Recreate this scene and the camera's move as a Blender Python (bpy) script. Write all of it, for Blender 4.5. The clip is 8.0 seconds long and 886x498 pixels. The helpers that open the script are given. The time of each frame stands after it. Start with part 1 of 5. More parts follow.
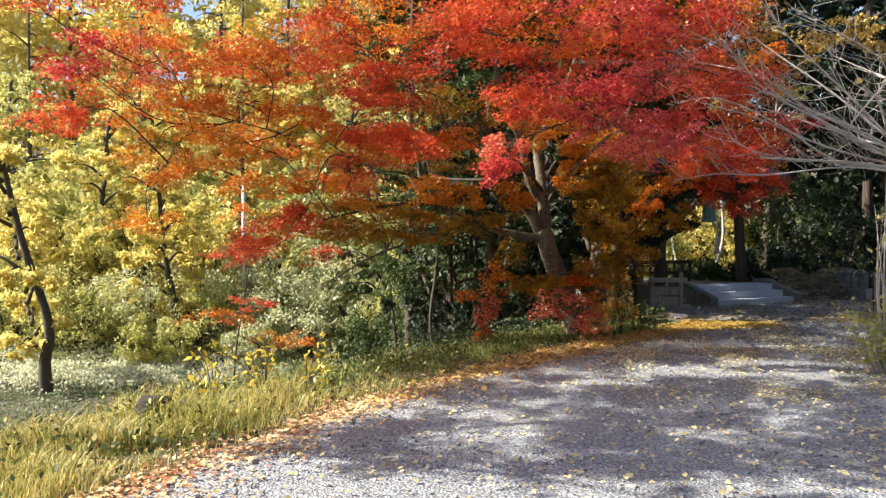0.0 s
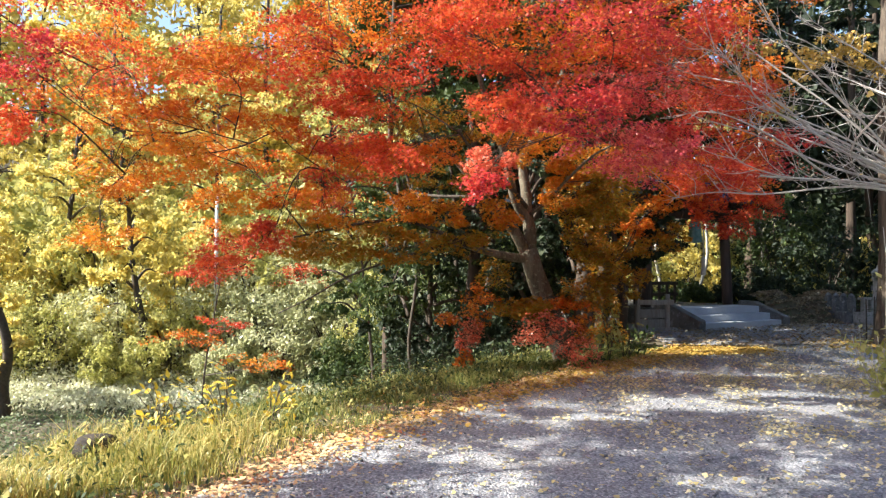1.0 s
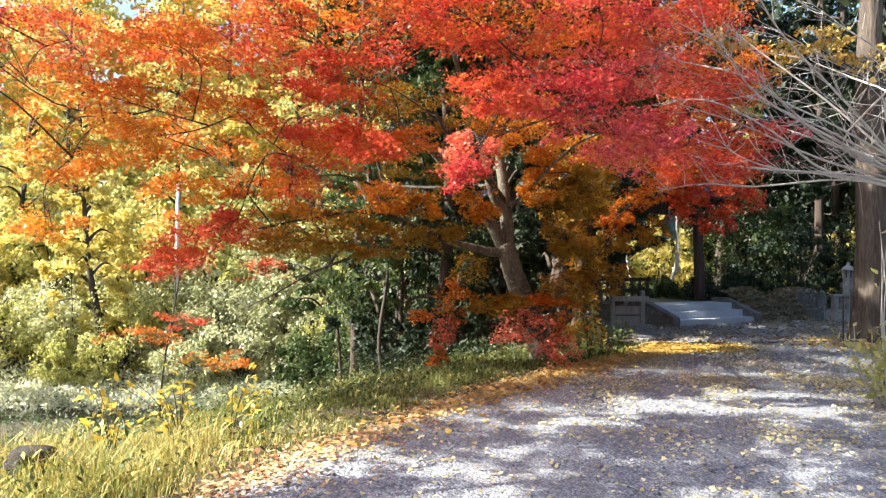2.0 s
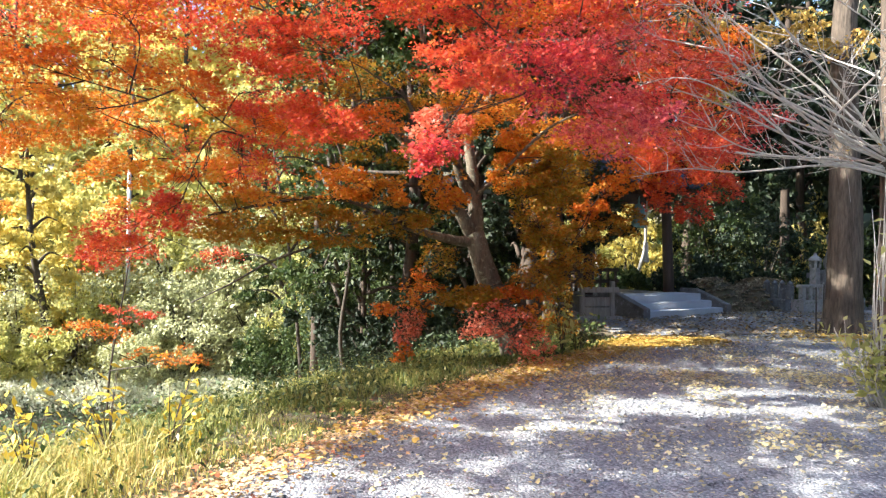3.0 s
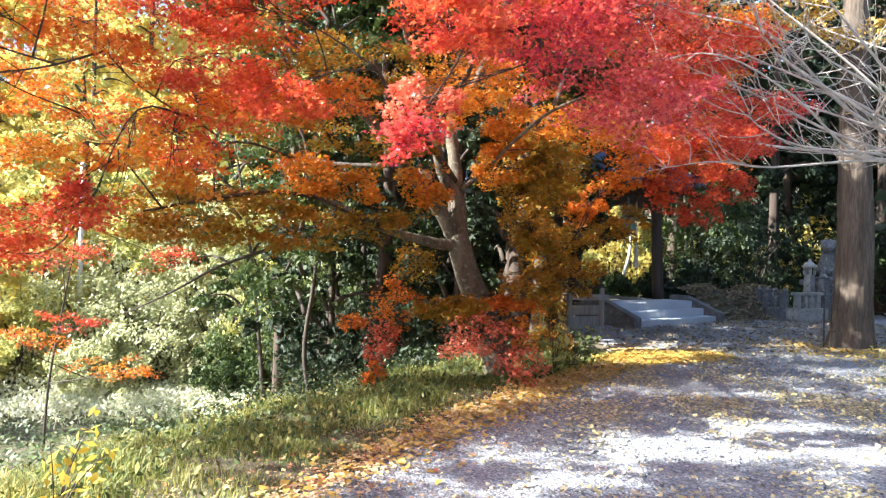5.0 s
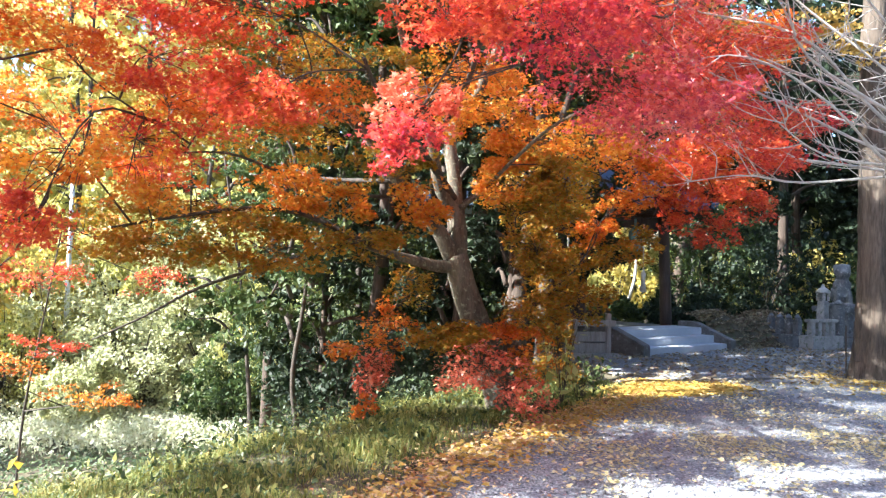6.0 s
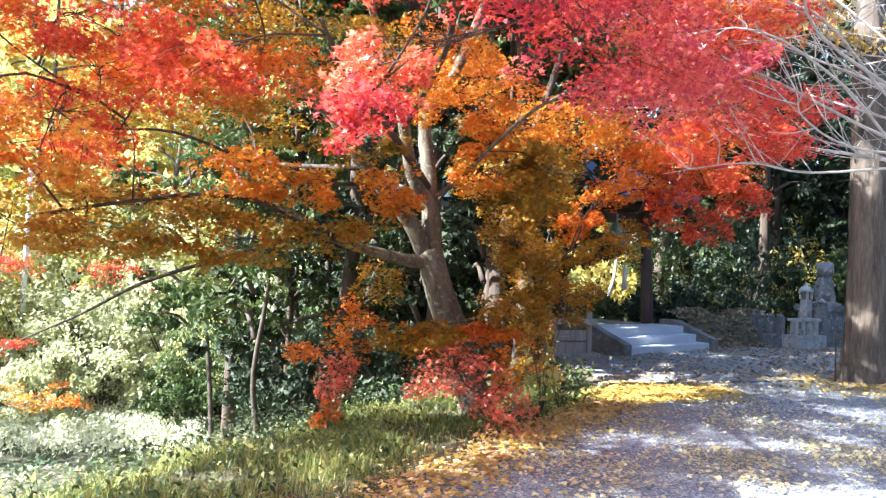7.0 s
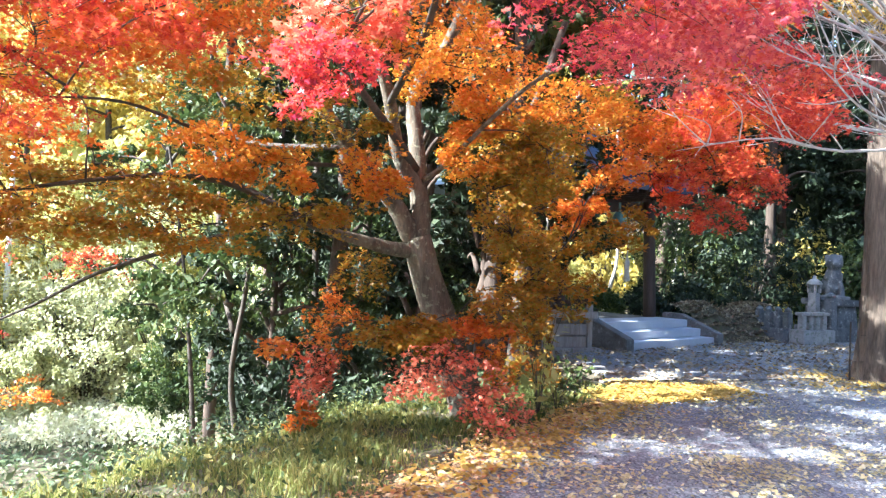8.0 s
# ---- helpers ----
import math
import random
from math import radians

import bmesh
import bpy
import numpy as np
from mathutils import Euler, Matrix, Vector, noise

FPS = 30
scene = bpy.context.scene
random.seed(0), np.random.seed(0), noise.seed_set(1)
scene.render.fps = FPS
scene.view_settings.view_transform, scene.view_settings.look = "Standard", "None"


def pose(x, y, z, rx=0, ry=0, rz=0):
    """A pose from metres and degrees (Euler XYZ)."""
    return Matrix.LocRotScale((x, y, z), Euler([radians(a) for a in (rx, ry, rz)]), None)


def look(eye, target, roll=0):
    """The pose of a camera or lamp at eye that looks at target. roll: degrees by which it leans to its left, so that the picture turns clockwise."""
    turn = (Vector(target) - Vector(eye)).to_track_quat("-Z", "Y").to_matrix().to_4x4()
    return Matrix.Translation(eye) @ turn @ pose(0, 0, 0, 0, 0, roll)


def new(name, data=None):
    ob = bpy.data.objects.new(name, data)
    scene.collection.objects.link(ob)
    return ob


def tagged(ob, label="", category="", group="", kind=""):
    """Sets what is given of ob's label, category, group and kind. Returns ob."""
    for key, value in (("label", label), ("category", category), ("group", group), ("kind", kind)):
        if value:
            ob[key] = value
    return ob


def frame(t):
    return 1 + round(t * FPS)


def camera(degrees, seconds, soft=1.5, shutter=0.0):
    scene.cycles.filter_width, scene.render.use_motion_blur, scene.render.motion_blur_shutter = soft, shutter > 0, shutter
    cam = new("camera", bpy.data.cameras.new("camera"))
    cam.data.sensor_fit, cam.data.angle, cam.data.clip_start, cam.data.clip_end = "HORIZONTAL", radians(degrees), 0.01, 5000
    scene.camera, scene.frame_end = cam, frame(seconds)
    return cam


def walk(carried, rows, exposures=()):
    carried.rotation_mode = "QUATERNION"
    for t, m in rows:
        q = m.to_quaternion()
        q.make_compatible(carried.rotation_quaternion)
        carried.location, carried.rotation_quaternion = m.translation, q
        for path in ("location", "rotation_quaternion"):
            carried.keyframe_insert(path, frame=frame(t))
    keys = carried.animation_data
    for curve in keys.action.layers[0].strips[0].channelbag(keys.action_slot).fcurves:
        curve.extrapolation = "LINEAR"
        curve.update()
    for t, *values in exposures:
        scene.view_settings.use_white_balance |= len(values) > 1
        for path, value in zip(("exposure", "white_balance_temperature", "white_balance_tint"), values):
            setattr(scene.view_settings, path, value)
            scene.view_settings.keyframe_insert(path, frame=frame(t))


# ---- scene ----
cam = camera(62.6, 8.0, soft=1.3)
METRES, EYE, TILT, LEAN, TURN = 5.4, 1.5, 0.0, 0.0, 0.0
ROWS = [
    (0.0, 0.0, 0.0, 0.0, 0.0, 0.0, -0.0),
    (0.5, -0.0055, 0.0492, -0.0051, -0.8, 0.61, -0.31),
    (1.0, -0.0021, 0.1259, 0.0069, -1.63, 1.42, -0.44),
    (2.5, -0.0274, 0.2839, 0.0013, -5.85, 0.78, -0.8),
    (3.0, -0.0156, 0.354, 0.0021, -7.15, 0.37, -0.77),
    (3.5, -0.0051, 0.4133, 0.0042, -7.69, -0.09, -0.62),
    (4.0, -0.008, 0.4897, 0.0074, -7.92, -0.35, -0.69),
    (4.5, -0.0047, 0.5436, 0.0114, -8.94, -0.28, -0.98),
    (6.0, 0.0348, 0.7328, 0.0112, -9.09, 2.27, -1.65),
    (6.5, 0.0427, 0.7918, 0.0166, -9.79, 2.27, -1.9),
    (7.0, 0.0672, 0.8586, 0.0151, -10.84, 1.87, -2.16),
    (7.5, 0.094, 0.9136, 0.0192, -11.02, 1.63, -2.22),
    (8.0, 0.1114, 0.9744, 0.0135, -10.83, 1.17, -2.45),
]
walk(cam, [(t, pose(0, 0, EYE, TILT, LEAN, TURN) @ pose(METRES * x, METRES * y, METRES * z, 90 + pitch, roll, yaw)) for t, x, y, z, yaw, pitch, roll in ROWS],
     [(0.0, 1.2, 6450, 10), (1.0, 1.5, 6300, 10), (2.5, 1.85, 6150, 10), (4.5, 2.1, 5950, 10), (6.0, 2.4, 5700, 10), (8.0, 2.75, 5450, 10)])

# ---- world, sun, exposure ----
SUN_TO = Vector((-0.78, -0.08, 0.60)).normalized()
SUN_EL = math.asin(SUN_TO.z)
SUN_AZ = math.atan2(SUN_TO.x, SUN_TO.y)
world = bpy.data.worlds.new("sky")
scene.world = world
world.use_nodes = True
sky = world.node_tree.nodes.new("ShaderNodeTexSky")
sky.sky_type = "NISHITA"
sky.sun_disc = False
sky.sun_elevation = SUN_EL
sky.sun_rotation = SUN_AZ
sky.dust_density = 2.0
back = world.node_tree.nodes["Background"]
back.inputs["Strength"].default_value = 0.11
world.node_tree.links.new(sky.outputs["Color"], back.inputs["Color"])
lamp = bpy.data.lights.new("sun", "SUN")
lamp.energy = 5.0
lamp.angle = radians(0.55)
lamp.color = (1.0, 0.93, 0.80)
sun = new("sun", lamp)
sun.matrix_world = look(SUN_TO * 60, (0, 0, 0))

rng = np.random.default_rng(7)


# ---- materials ----
def nodes_of(name):
    m = bpy.data.materials.new(name)
    m.use_nodes = True
    nt = m.node_tree
    return m, nt, nt.nodes["Principled BSDF"]


def ramp(nt, fac, stops):
    r = nt.nodes.new("ShaderNodeValToRGB")
    el = r.color_ramp.elements
    while len(el) < len(stops):
        el.new(0.5)
    for e, (p, c) in zip(el, stops):
        e.position, e.color = p, (*c, 1)
    nt.links.new(fac, r.inputs["Fac"])
    return r.outputs["Color"]


def noise_of(nt, scale, detail=6.0, rough=0.6, vec=None):
    n = nt.nodes.new("ShaderNodeTexNoise")
    n.inputs["Scale"].default_value, n.inputs["Detail"].default_value, n.inputs["Roughness"].default_value = scale, detail, rough
    if vec is None:
        vec = nt.nodes.new("ShaderNodeTexCoord").outputs["Object"]
    nt.links.new(vec, n.inputs["Vector"])
    return n.outputs["Fac"]


def mix(nt, fac, a, b, mode="MIX"):
    m = nt.nodes.new("ShaderNodeMix")
    m.data_type, m.blend_type = "RGBA", mode
    for key, v in ((0, fac), (6, a), (7, b)):
        if isinstance(v, (int, float)):
            m.inputs[key].default_value = v
        elif isinstance(v, tuple):
            m.inputs[key].default_value = (*v, 1)
        else:
            nt.links.new(v, m.inputs[key])
    return m.outputs[2]


def bump(nt, bsdf, height, strength=0.5, dist=0.02):
    b = nt.nodes.new("ShaderNodeBump")
    b.inputs["Strength"].default_value, b.inputs["Distance"].default_value = strength, dist
    nt.links.new(height, b.inputs["Height"])
    nt.links.new(b.outputs["Normal"], bsdf.inputs["Normal"])


def leaf_mat(name, stops, through_light=0.45, rough=0.45, patch=0.9):
    """Leaf with its hue picked per leaf and drifting in patches; part of the light passes through it."""
    m, nt, p = nodes_of(name)
    geo = nt.nodes.new("ShaderNodeNewGeometry")
    drift = noise_of(nt, patch, 2.0)
    add = nt.nodes.new("ShaderNodeMath")
    add.operation = "MULTIPLY_ADD"
    nt.links.new(drift, add.inputs[0])
    add.inputs[1].default_value = 1.5
    add.inputs[2].default_value = -0.5
    half = nt.nodes.new("ShaderNodeMath")
    half.operation = "MULTIPLY_ADD"
    nt.links.new(geo.outputs["Random Per Island"], half.inputs[0])
    half.inputs[1].default_value = 0.55
    sub = nt.nodes.new("ShaderNodeMath")
    sub.operation = "MULTIPLY_ADD"
    nt.links.new(add.outputs[0], sub.inputs[0])
    sub.inputs[1].default_value = 0.6
    sub.inputs[2].default_value = -0.08
    nt.links.new(sub.outputs[0], half.inputs[2])
    col = ramp(nt, half.outputs[0], stops)
    nt.links.new(col, p.inputs["Base Color"])
    p.inputs["Roughness"].default_value = rough
    tr = nt.nodes.new("ShaderNodeBsdfTranslucent")
    nt.links.new(col, tr.inputs["Color"])
    ms = nt.nodes.new("ShaderNodeMixShader")
    ms.inputs[0].default_value = through_light
    nt.links.new(p.outputs[0], ms.inputs[1])
    nt.links.new(tr.outputs[0], ms.inputs[2])
    nt.links.new(ms.outputs[0], nt.nodes["Material Output"].inputs["Surface"])
    return m


def rough_mat(name, dark, light, scale, strength=0.6, dist=0.02, rough=0.85, stretch=(1, 1, 1), fine=6.0, spots=None):
    """Bark, stone, soil, timber: two scales of colour and relief."""
    m, nt, p = nodes_of(name)
    mp = nt.nodes.new("ShaderNodeMapping")
    mp.inputs["Scale"].default_value = stretch
    nt.links.new(nt.nodes.new("ShaderNodeTexCoord").outputs["Object"], mp.inputs["Vector"])
    big = noise_of(nt, scale, 5.0, 0.6, mp.outputs[0])
    small = noise_of(nt, scale * fine, 6.0, 0.7, mp.outputs[0])
    both = nt.nodes.new("ShaderNodeMath")
    both.operation = "MULTIPLY_ADD"
    nt.links.new(big, both.inputs[0])
    both.inputs[1].default_value = 0.55
    tiny = nt.nodes.new("ShaderNodeMath")
    tiny.operation = "MULTIPLY"
    nt.links.new(small, tiny.inputs[0])
    tiny.inputs[1].default_value = 0.45
    nt.links.new(tiny.outputs[0], both.inputs[2])
    col = ramp(nt, both.outputs[0], [(0.36, dark), (0.64, light)])
    if spots:
        col = mix(nt, ramp(nt, noise_of(nt, scale * 2.3, 4.0), [(0.56, (0, 0, 0)), (0.66, (1, 1, 1))]), col, spots)
    nt.links.new(col, p.inputs["Base Color"])
    p.inputs["Roughness"].default_value = rough
    bump(nt, p, both.outputs[0], strength, dist)
    return m


M_CRIMSON = leaf_mat("maple_crimson", [(0.1, (0.42, 0.04, 0.08)), (0.35, (0.73, 0.085, 0.08)), (0.65, (0.85, 0.19, 0.105)), (0.95, (0.86, 0.36, 0.14))], 0.5, 0.38)
# Lightened pinkish copy of the crimson leaf, for boughs that catch the sun
M_CRIMSON_LIT = leaf_mat("maple_crimson_lit", [(0.1, (0.50, 0.06, 0.10)), (0.35, (0.79, 0.15, 0.13)), (0.65, (0.88, 0.31, 0.21)), (0.95, (0.91, 0.56, 0.40))], 0.4, 0.32)
M_RED = leaf_mat("maple_red", [(0.1, (0.54, 0.05, 0.04)), (0.4, (0.74, 0.12, 0.05)), (0.7, (0.82, 0.22, 0.06)), (0.95, (0.84, 0.37, 0.09))])
M_CORAL = leaf_mat("maple_coral", [(0.1, (0.70, 0.12, 0.07)), (0.4, (0.87, 0.26, 0.15)), (0.7, (0.89, 0.38, 0.22)), (0.95, (0.88, 0.54, 0.32))], 0.4, 0.4)
M_ORANGE = leaf_mat("maple_orange", [(0.1, (0.66, 0.14, 0.02)), (0.45, (0.76, 0.27, 0.03)), (0.75, (0.76, 0.40, 0.05)), (0.95, (0.58, 0.44, 0.06))])
M_AMBER = leaf_mat("maple_amber", [(0.1, (0.66, 0.19, 0.02)), (0.4, (0.72, 0.31, 0.03)), (0.7, (0.60, 0.37, 0.04)), (0.95, (0.34, 0.32, 0.05))])
M_OLIVE = leaf_mat("maple_olive", [(0.1, (0.42, 0.17, 0.015)), (0.4, (0.37, 0.22, 0.02)), (0.7, (0.29, 0.26, 0.035)), (0.95, (0.19, 0.24, 0.04))])
M_YELLOW = leaf_mat("leaf_yellow", [(0.1, (0.60, 0.50, 0.13)), (0.5, (0.84, 0.73, 0.25)), (0.95, (0.90, 0.84, 0.48))], 0.55)
M_LIME = leaf_mat("leaf_lime", [(0.1, (0.32, 0.34, 0.10)), (0.5, (0.68, 0.64, 0.23)), (0.95, (0.86, 0.81, 0.44))], 0.5)
M_GREEN = leaf_mat("leaf_green", [(0.1, (0.035, 0.065, 0.02)), (0.5, (0.09, 0.13, 0.035)), (0.95, (0.24, 0.26, 0.07))], 0.3, 0.55)
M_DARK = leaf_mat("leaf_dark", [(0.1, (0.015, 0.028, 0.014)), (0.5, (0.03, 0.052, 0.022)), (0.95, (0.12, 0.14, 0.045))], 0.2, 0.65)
# Pale leaf whose colour is raised towards white for the valley's sun
M_PALE_SUNLIT = leaf_mat("leaf_pale_sunlit", [(0.1, (0.34, 0.36, 0.18)), (0.45, (0.66, 0.66, 0.38)), (0.95, (0.88, 0.86, 0.64))], 0.5, 0.35)
# Verge grass in two tones: this golden one has the sunlight in its colour
M_GRASS_LIT = leaf_mat("grass_blade_lit", [(0.1, (0.20, 0.23, 0.05)), (0.34, (0.46, 0.42, 0.11)), (0.56, (0.70, 0.58, 0.22)), (0.95, (0.85, 0.76, 0.50))], 0.4, 0.6, 0.8)
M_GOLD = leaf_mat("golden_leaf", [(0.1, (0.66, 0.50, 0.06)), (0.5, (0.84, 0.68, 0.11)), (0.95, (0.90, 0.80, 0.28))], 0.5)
# Darker tone of the verge grass, with the maple's shade in its colour
M_GRASS_SHADE = leaf_mat("grass_blade_shade", [(0.1, (0.10, 0.14, 0.03)), (0.36, (0.23, 0.26, 0.06)), (0.6, (0.42, 0.40, 0.13)), (0.95, (0.66, 0.58, 0.32))], 0.35, 0.6, 0.8)
M_IVY = leaf_mat("ivy_leaf", [(0.1, (0.06, 0.10, 0.045)), (0.5, (0.16, 0.22, 0.10)), (0.95, (0.42, 0.46, 0.27))], 0.25, 0.55)
M_GINKGO = leaf_mat("ginkgo_leaf", [(0.1, (0.44, 0.28, 0.05)), (0.5, (0.68, 0.46, 0.10)), (0.95, (0.78, 0.63, 0.26))], 0.2, 0.6)
M_FALLEN = leaf_mat("fallen_maple", [(0.1, (0.46, 0.17, 0.08)), (0.3, (0.68, 0.43, 0.20)), (0.6, (0.79, 0.61, 0.34)), (0.95, (0.86, 0.77, 0.54))], 0.1, 0.7, 2.0)
M_GINKPALE = leaf_mat("bleached_ginkgo_leaf", [(0.1, (0.48, 0.40, 0.18)), (0.5, (0.72, 0.63, 0.34)), (0.95, (0.84, 0.80, 0.62))], 0.15, 0.6, 2.0)
# Weed leaf with strong sunlight put into its near-white colour
M_WEED_LIT = leaf_mat("sunlit_weed", [(0.1, (0.50, 0.52, 0.32)), (0.5, (0.80, 0.79, 0.58)), (0.95, (0.90, 0.89, 0.76))], 0.4, 0.45)
M_LITTER = leaf_mat("leaf_litter", [(0.1, (0.16, 0.11, 0.07)), (0.5, (0.36, 0.29, 0.17)), (0.95, (0.62, 0.55, 0.36))], 0.1, 0.7, 2.0)
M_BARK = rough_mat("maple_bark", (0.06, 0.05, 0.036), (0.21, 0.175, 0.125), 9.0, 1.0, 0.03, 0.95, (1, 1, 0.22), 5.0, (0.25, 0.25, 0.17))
# Darker brown bark with shade put into its colour; also on stakes and wire
M_SHADEBARK = rough_mat("shaded_bark", (0.035, 0.028, 0.022), (0.11, 0.09, 0.07), 8.0, 0.6, 0.012, 0.9, (1, 1, 0.3))
M_TWIG = rough_mat("dark_twig", (0.03, 0.025, 0.02), (0.10, 0.08, 0.06), 12.0, 0.4, 0.005)
M_GINKBARK = rough_mat("ginkgo_bark", (0.045, 0.035, 0.027), (0.165, 0.13, 0.098), 5.0, 0.9, 0.03, 0.9, (1.6, 1.6, 0.22), 4.0)
M_GINKTWIG = rough_mat("pale_twig", (0.32, 0.30, 0.27), (0.60, 0.57, 0.52), 9.0, 0.3, 0.005)
M_CEDAR = rough_mat("cedar_bark", (0.035, 0.025, 0.02), (0.13, 0.095, 0.07), 6.0, 0.7, 0.02, 0.9, (2, 2, 0.12))
M_STONE = rough_mat("weathered_granite", (0.22, 0.22, 0.21), (0.48, 0.47, 0.45), 4.0, 0.5, 0.01, 0.85, fine=14.0, spots=(0.16, 0.19, 0.14))
M_CONC = rough_mat("concrete", (0.48, 0.51, 0.56), (0.62, 0.65, 0.70), 2.0, 0.25, 0.006, 0.8, fine=22.0)
M_OLDCONC = rough_mat("mossy_concrete", (0.10, 0.095, 0.085), (0.26, 0.25, 0.235), 3.0, 0.5, 0.008, 0.9, fine=12.0, spots=(0.33, 0.33, 0.32))
# Dark weathered stone with lichen; its low tone also stands for shadow
M_DARKSTONE = rough_mat("shaded_lichened_stone", (0.075, 0.082, 0.088), (0.22, 0.23, 0.235), 5.0, 0.6, 0.012, 0.9, fine=9.0, spots=(0.36, 0.37, 0.36))
M_TIMBER = rough_mat("dark_timber", (0.030, 0.020, 0.016), (0.10, 0.065, 0.05), 3.0, 0.4, 0.006, 0.7, (3, 3, 0.3))
M_GREYWOOD = rough_mat("weathered_wood", (0.26, 0.24, 0.215), (0.48, 0.455, 0.42), 4.0, 0.4, 0.006, 0.85, (4, 4, 0.4))
M_ROOF = rough_mat("blue_roof_metal", (0.045, 0.075, 0.14), (0.09, 0.14, 0.23), 2.0, 0.15, 0.004, 0.6)
M_BRONZE = rough_mat("green_bronze", (0.07, 0.17, 0.16), (0.20, 0.36, 0.33), 6.0, 0.3, 0.004, 0.55)
M_ROPE = rough_mat("pale_rope", (0.45, 0.42, 0.36), (0.70, 0.67, 0.60), 20.0, 0.6, 0.006, 0.9)
M_POLE = rough_mat("pale_pole", (0.55, 0.55, 0.54), (0.75, 0.75, 0.73), 3.0, 0.15, 0.004, 0.6)
M_SOIL = rough_mat("leafy_soil", (0.045, 0.04, 0.025), (0.17, 0.14, 0.085), 3.0, 0.9, 0.04, 0.95, fine=9.0, spots=(0.10, 0.12, 0.05))
M_STUMP = rough_mat("charred_stump", (0.012, 0.010, 0.009), (0.05, 0.04, 0.032), 8.0, 0.7, 0.02, 0.9)


def gravel_mat():
    m, nt, p = nodes_of("gravel")
    co = nt.nodes.new("ShaderNodeTexCoord").outputs["Object"]
    v = nt.nodes.new("ShaderNodeTexVoronoi")
    v.inputs["Scale"].default_value = 52.0
    nt.links.new(co, v.inputs["Vector"])
    cell = ramp(nt, v.outputs["Color"], [(0.05, (0.12, 0.135, 0.16)), (0.45, (0.28, 0.30, 0.335)), (0.8, (0.43, 0.445, 0.47)), (1.0, (0.66, 0.66, 0.65))])
    dust = mix(nt, ramp(nt, noise_of(nt, 0.9, 5.0), [(0.45, (0, 0, 0)), (0.72, (0.45, 0.45, 0.45))]), cell, (0.33, 0.31, 0.285))
    gap = mix(nt, ramp(nt, v.outputs["Distance"], [(0.45, (0, 0, 0)), (0.85, (0.6, 0.6, 0.6))]), dust, (0.09, 0.085, 0.08))
    nt.links.new(gap, p.inputs["Base Color"])
    p.inputs["Roughness"].default_value = 0.9
    inv = nt.nodes.new("ShaderNodeMath")
    inv.operation = "SUBTRACT"
    inv.inputs[0].default_value = 1.0
    nt.links.new(v.outputs["Distance"], inv.inputs[1])
    bump(nt, p, inv.outputs[0], 0.9, 0.012)
    return m


M_GRAVEL = gravel_mat()


# ---- mesh helpers ----
class Heap:
    """Collects vertices and faces for one mesh."""

    def __init__(self):
        self.v, self.f, self.n, self.mi = [], [], 0, []

    def add(self, v, f, mat=0):
        self.v.append(np.asarray(v, float))
        self.f += [tuple(int(i) + self.n for i in q) for q in f]
        self.mi += [mat] * len(f)
        self.n += len(v)

    def tube(self, pts, r0, r1, sides=7, mat=0, wob=0.0, power=1.0):
        pts = smooth(pts)
        k = len(pts)
        tang = np.gradient(pts, axis=0)
        tang /= np.linalg.norm(tang, axis=1)[:, None] + 1e-9
        up = np.array((0.13, 0.97, 0.2)) if abs(tang[:, 2]).mean() > 0.6 else np.array((0.05, 0.1, 1.0))
        a = np.cross(tang, up)
        a /= np.linalg.norm(a, axis=1)[:, None] + 1e-9
        b = np.cross(tang, a)
        rad = r0 + (r1 - r0) * np.linspace(0, 1, k) ** power
        if wob:
            rad = rad * (1 + wob * rng.standard_normal(k) * 0.5)
        ang = np.arange(sides) * 2 * np.pi / sides
        ring = np.cos(ang)[None, :, None] * a[:, None] + np.sin(ang)[None, :, None] * b[:, None]
        if wob:
            ring = ring * (1 + wob * rng.standard_normal((1, sides, 1)))
        v = (pts[:, None] + ring * rad[:, None, None]).reshape(-1, 3)
        f = []
        for i in range(k - 1):
            for j in range(sides):
                j2 = (j + 1) % sides
                f.append((i * sides + j, i * sides + j2, (i + 1) * sides + j2, (i + 1) * sides + j))
        f.append(tuple(range(sides))[::-1])
        f.append(tuple((k - 1) * sides + j for j in range(sides)))
        self.add(v, f, mat)

    def make(self, name, mats, parent=None, label="", smooth_shade=True):
        me = bpy.data.meshes.new(name)
        me.from_pydata(np.concatenate(self.v).tolist(), [], self.f)
        for m in mats if isinstance(mats, (list, tuple)) else [mats]:
            me.materials.append(m)
        me.polygons.foreach_set("material_index", self.mi)
        if smooth_shade:
            me.polygons.foreach_set("use_smooth", [True] * len(me.polygons))
        me.update()
        ob = new(name, me)
        ob.parent = parent
        if label:
            tagged(ob, label)
        return ob


def smooth(pts, per=4):
    """A Catmull-Rom line through the points."""
    p = np.asarray(pts, float)
    if len(p) < 3:
        return p
    e = np.vstack((2 * p[0] - p[1], p, 2 * p[-1] - p[-2]))
    out = []
    for i in range(len(p) - 1):
        a, b, c, d = e[i:i + 4]
        for t in np.arange(per) / per:
            out.append(0.5 * (2 * b + (c - a) * t + (2 * a - 5 * b + 4 * c - d) * t * t + (3 * b - a - 3 * c + d) * t ** 3))
    out.append(p[-1])
    return np.array(out)


def part(name, bm, material, parent, label=""):
    """Links a bmesh as one mesh under a thing or part."""
    me = bpy.data.meshes.new(name)
    bm.to_mesh(me)
    bm.free()
    me.materials.append(material)
    ob = new(name, me)
    ob.parent = parent
    if label:
        tagged(ob, label)
    return ob


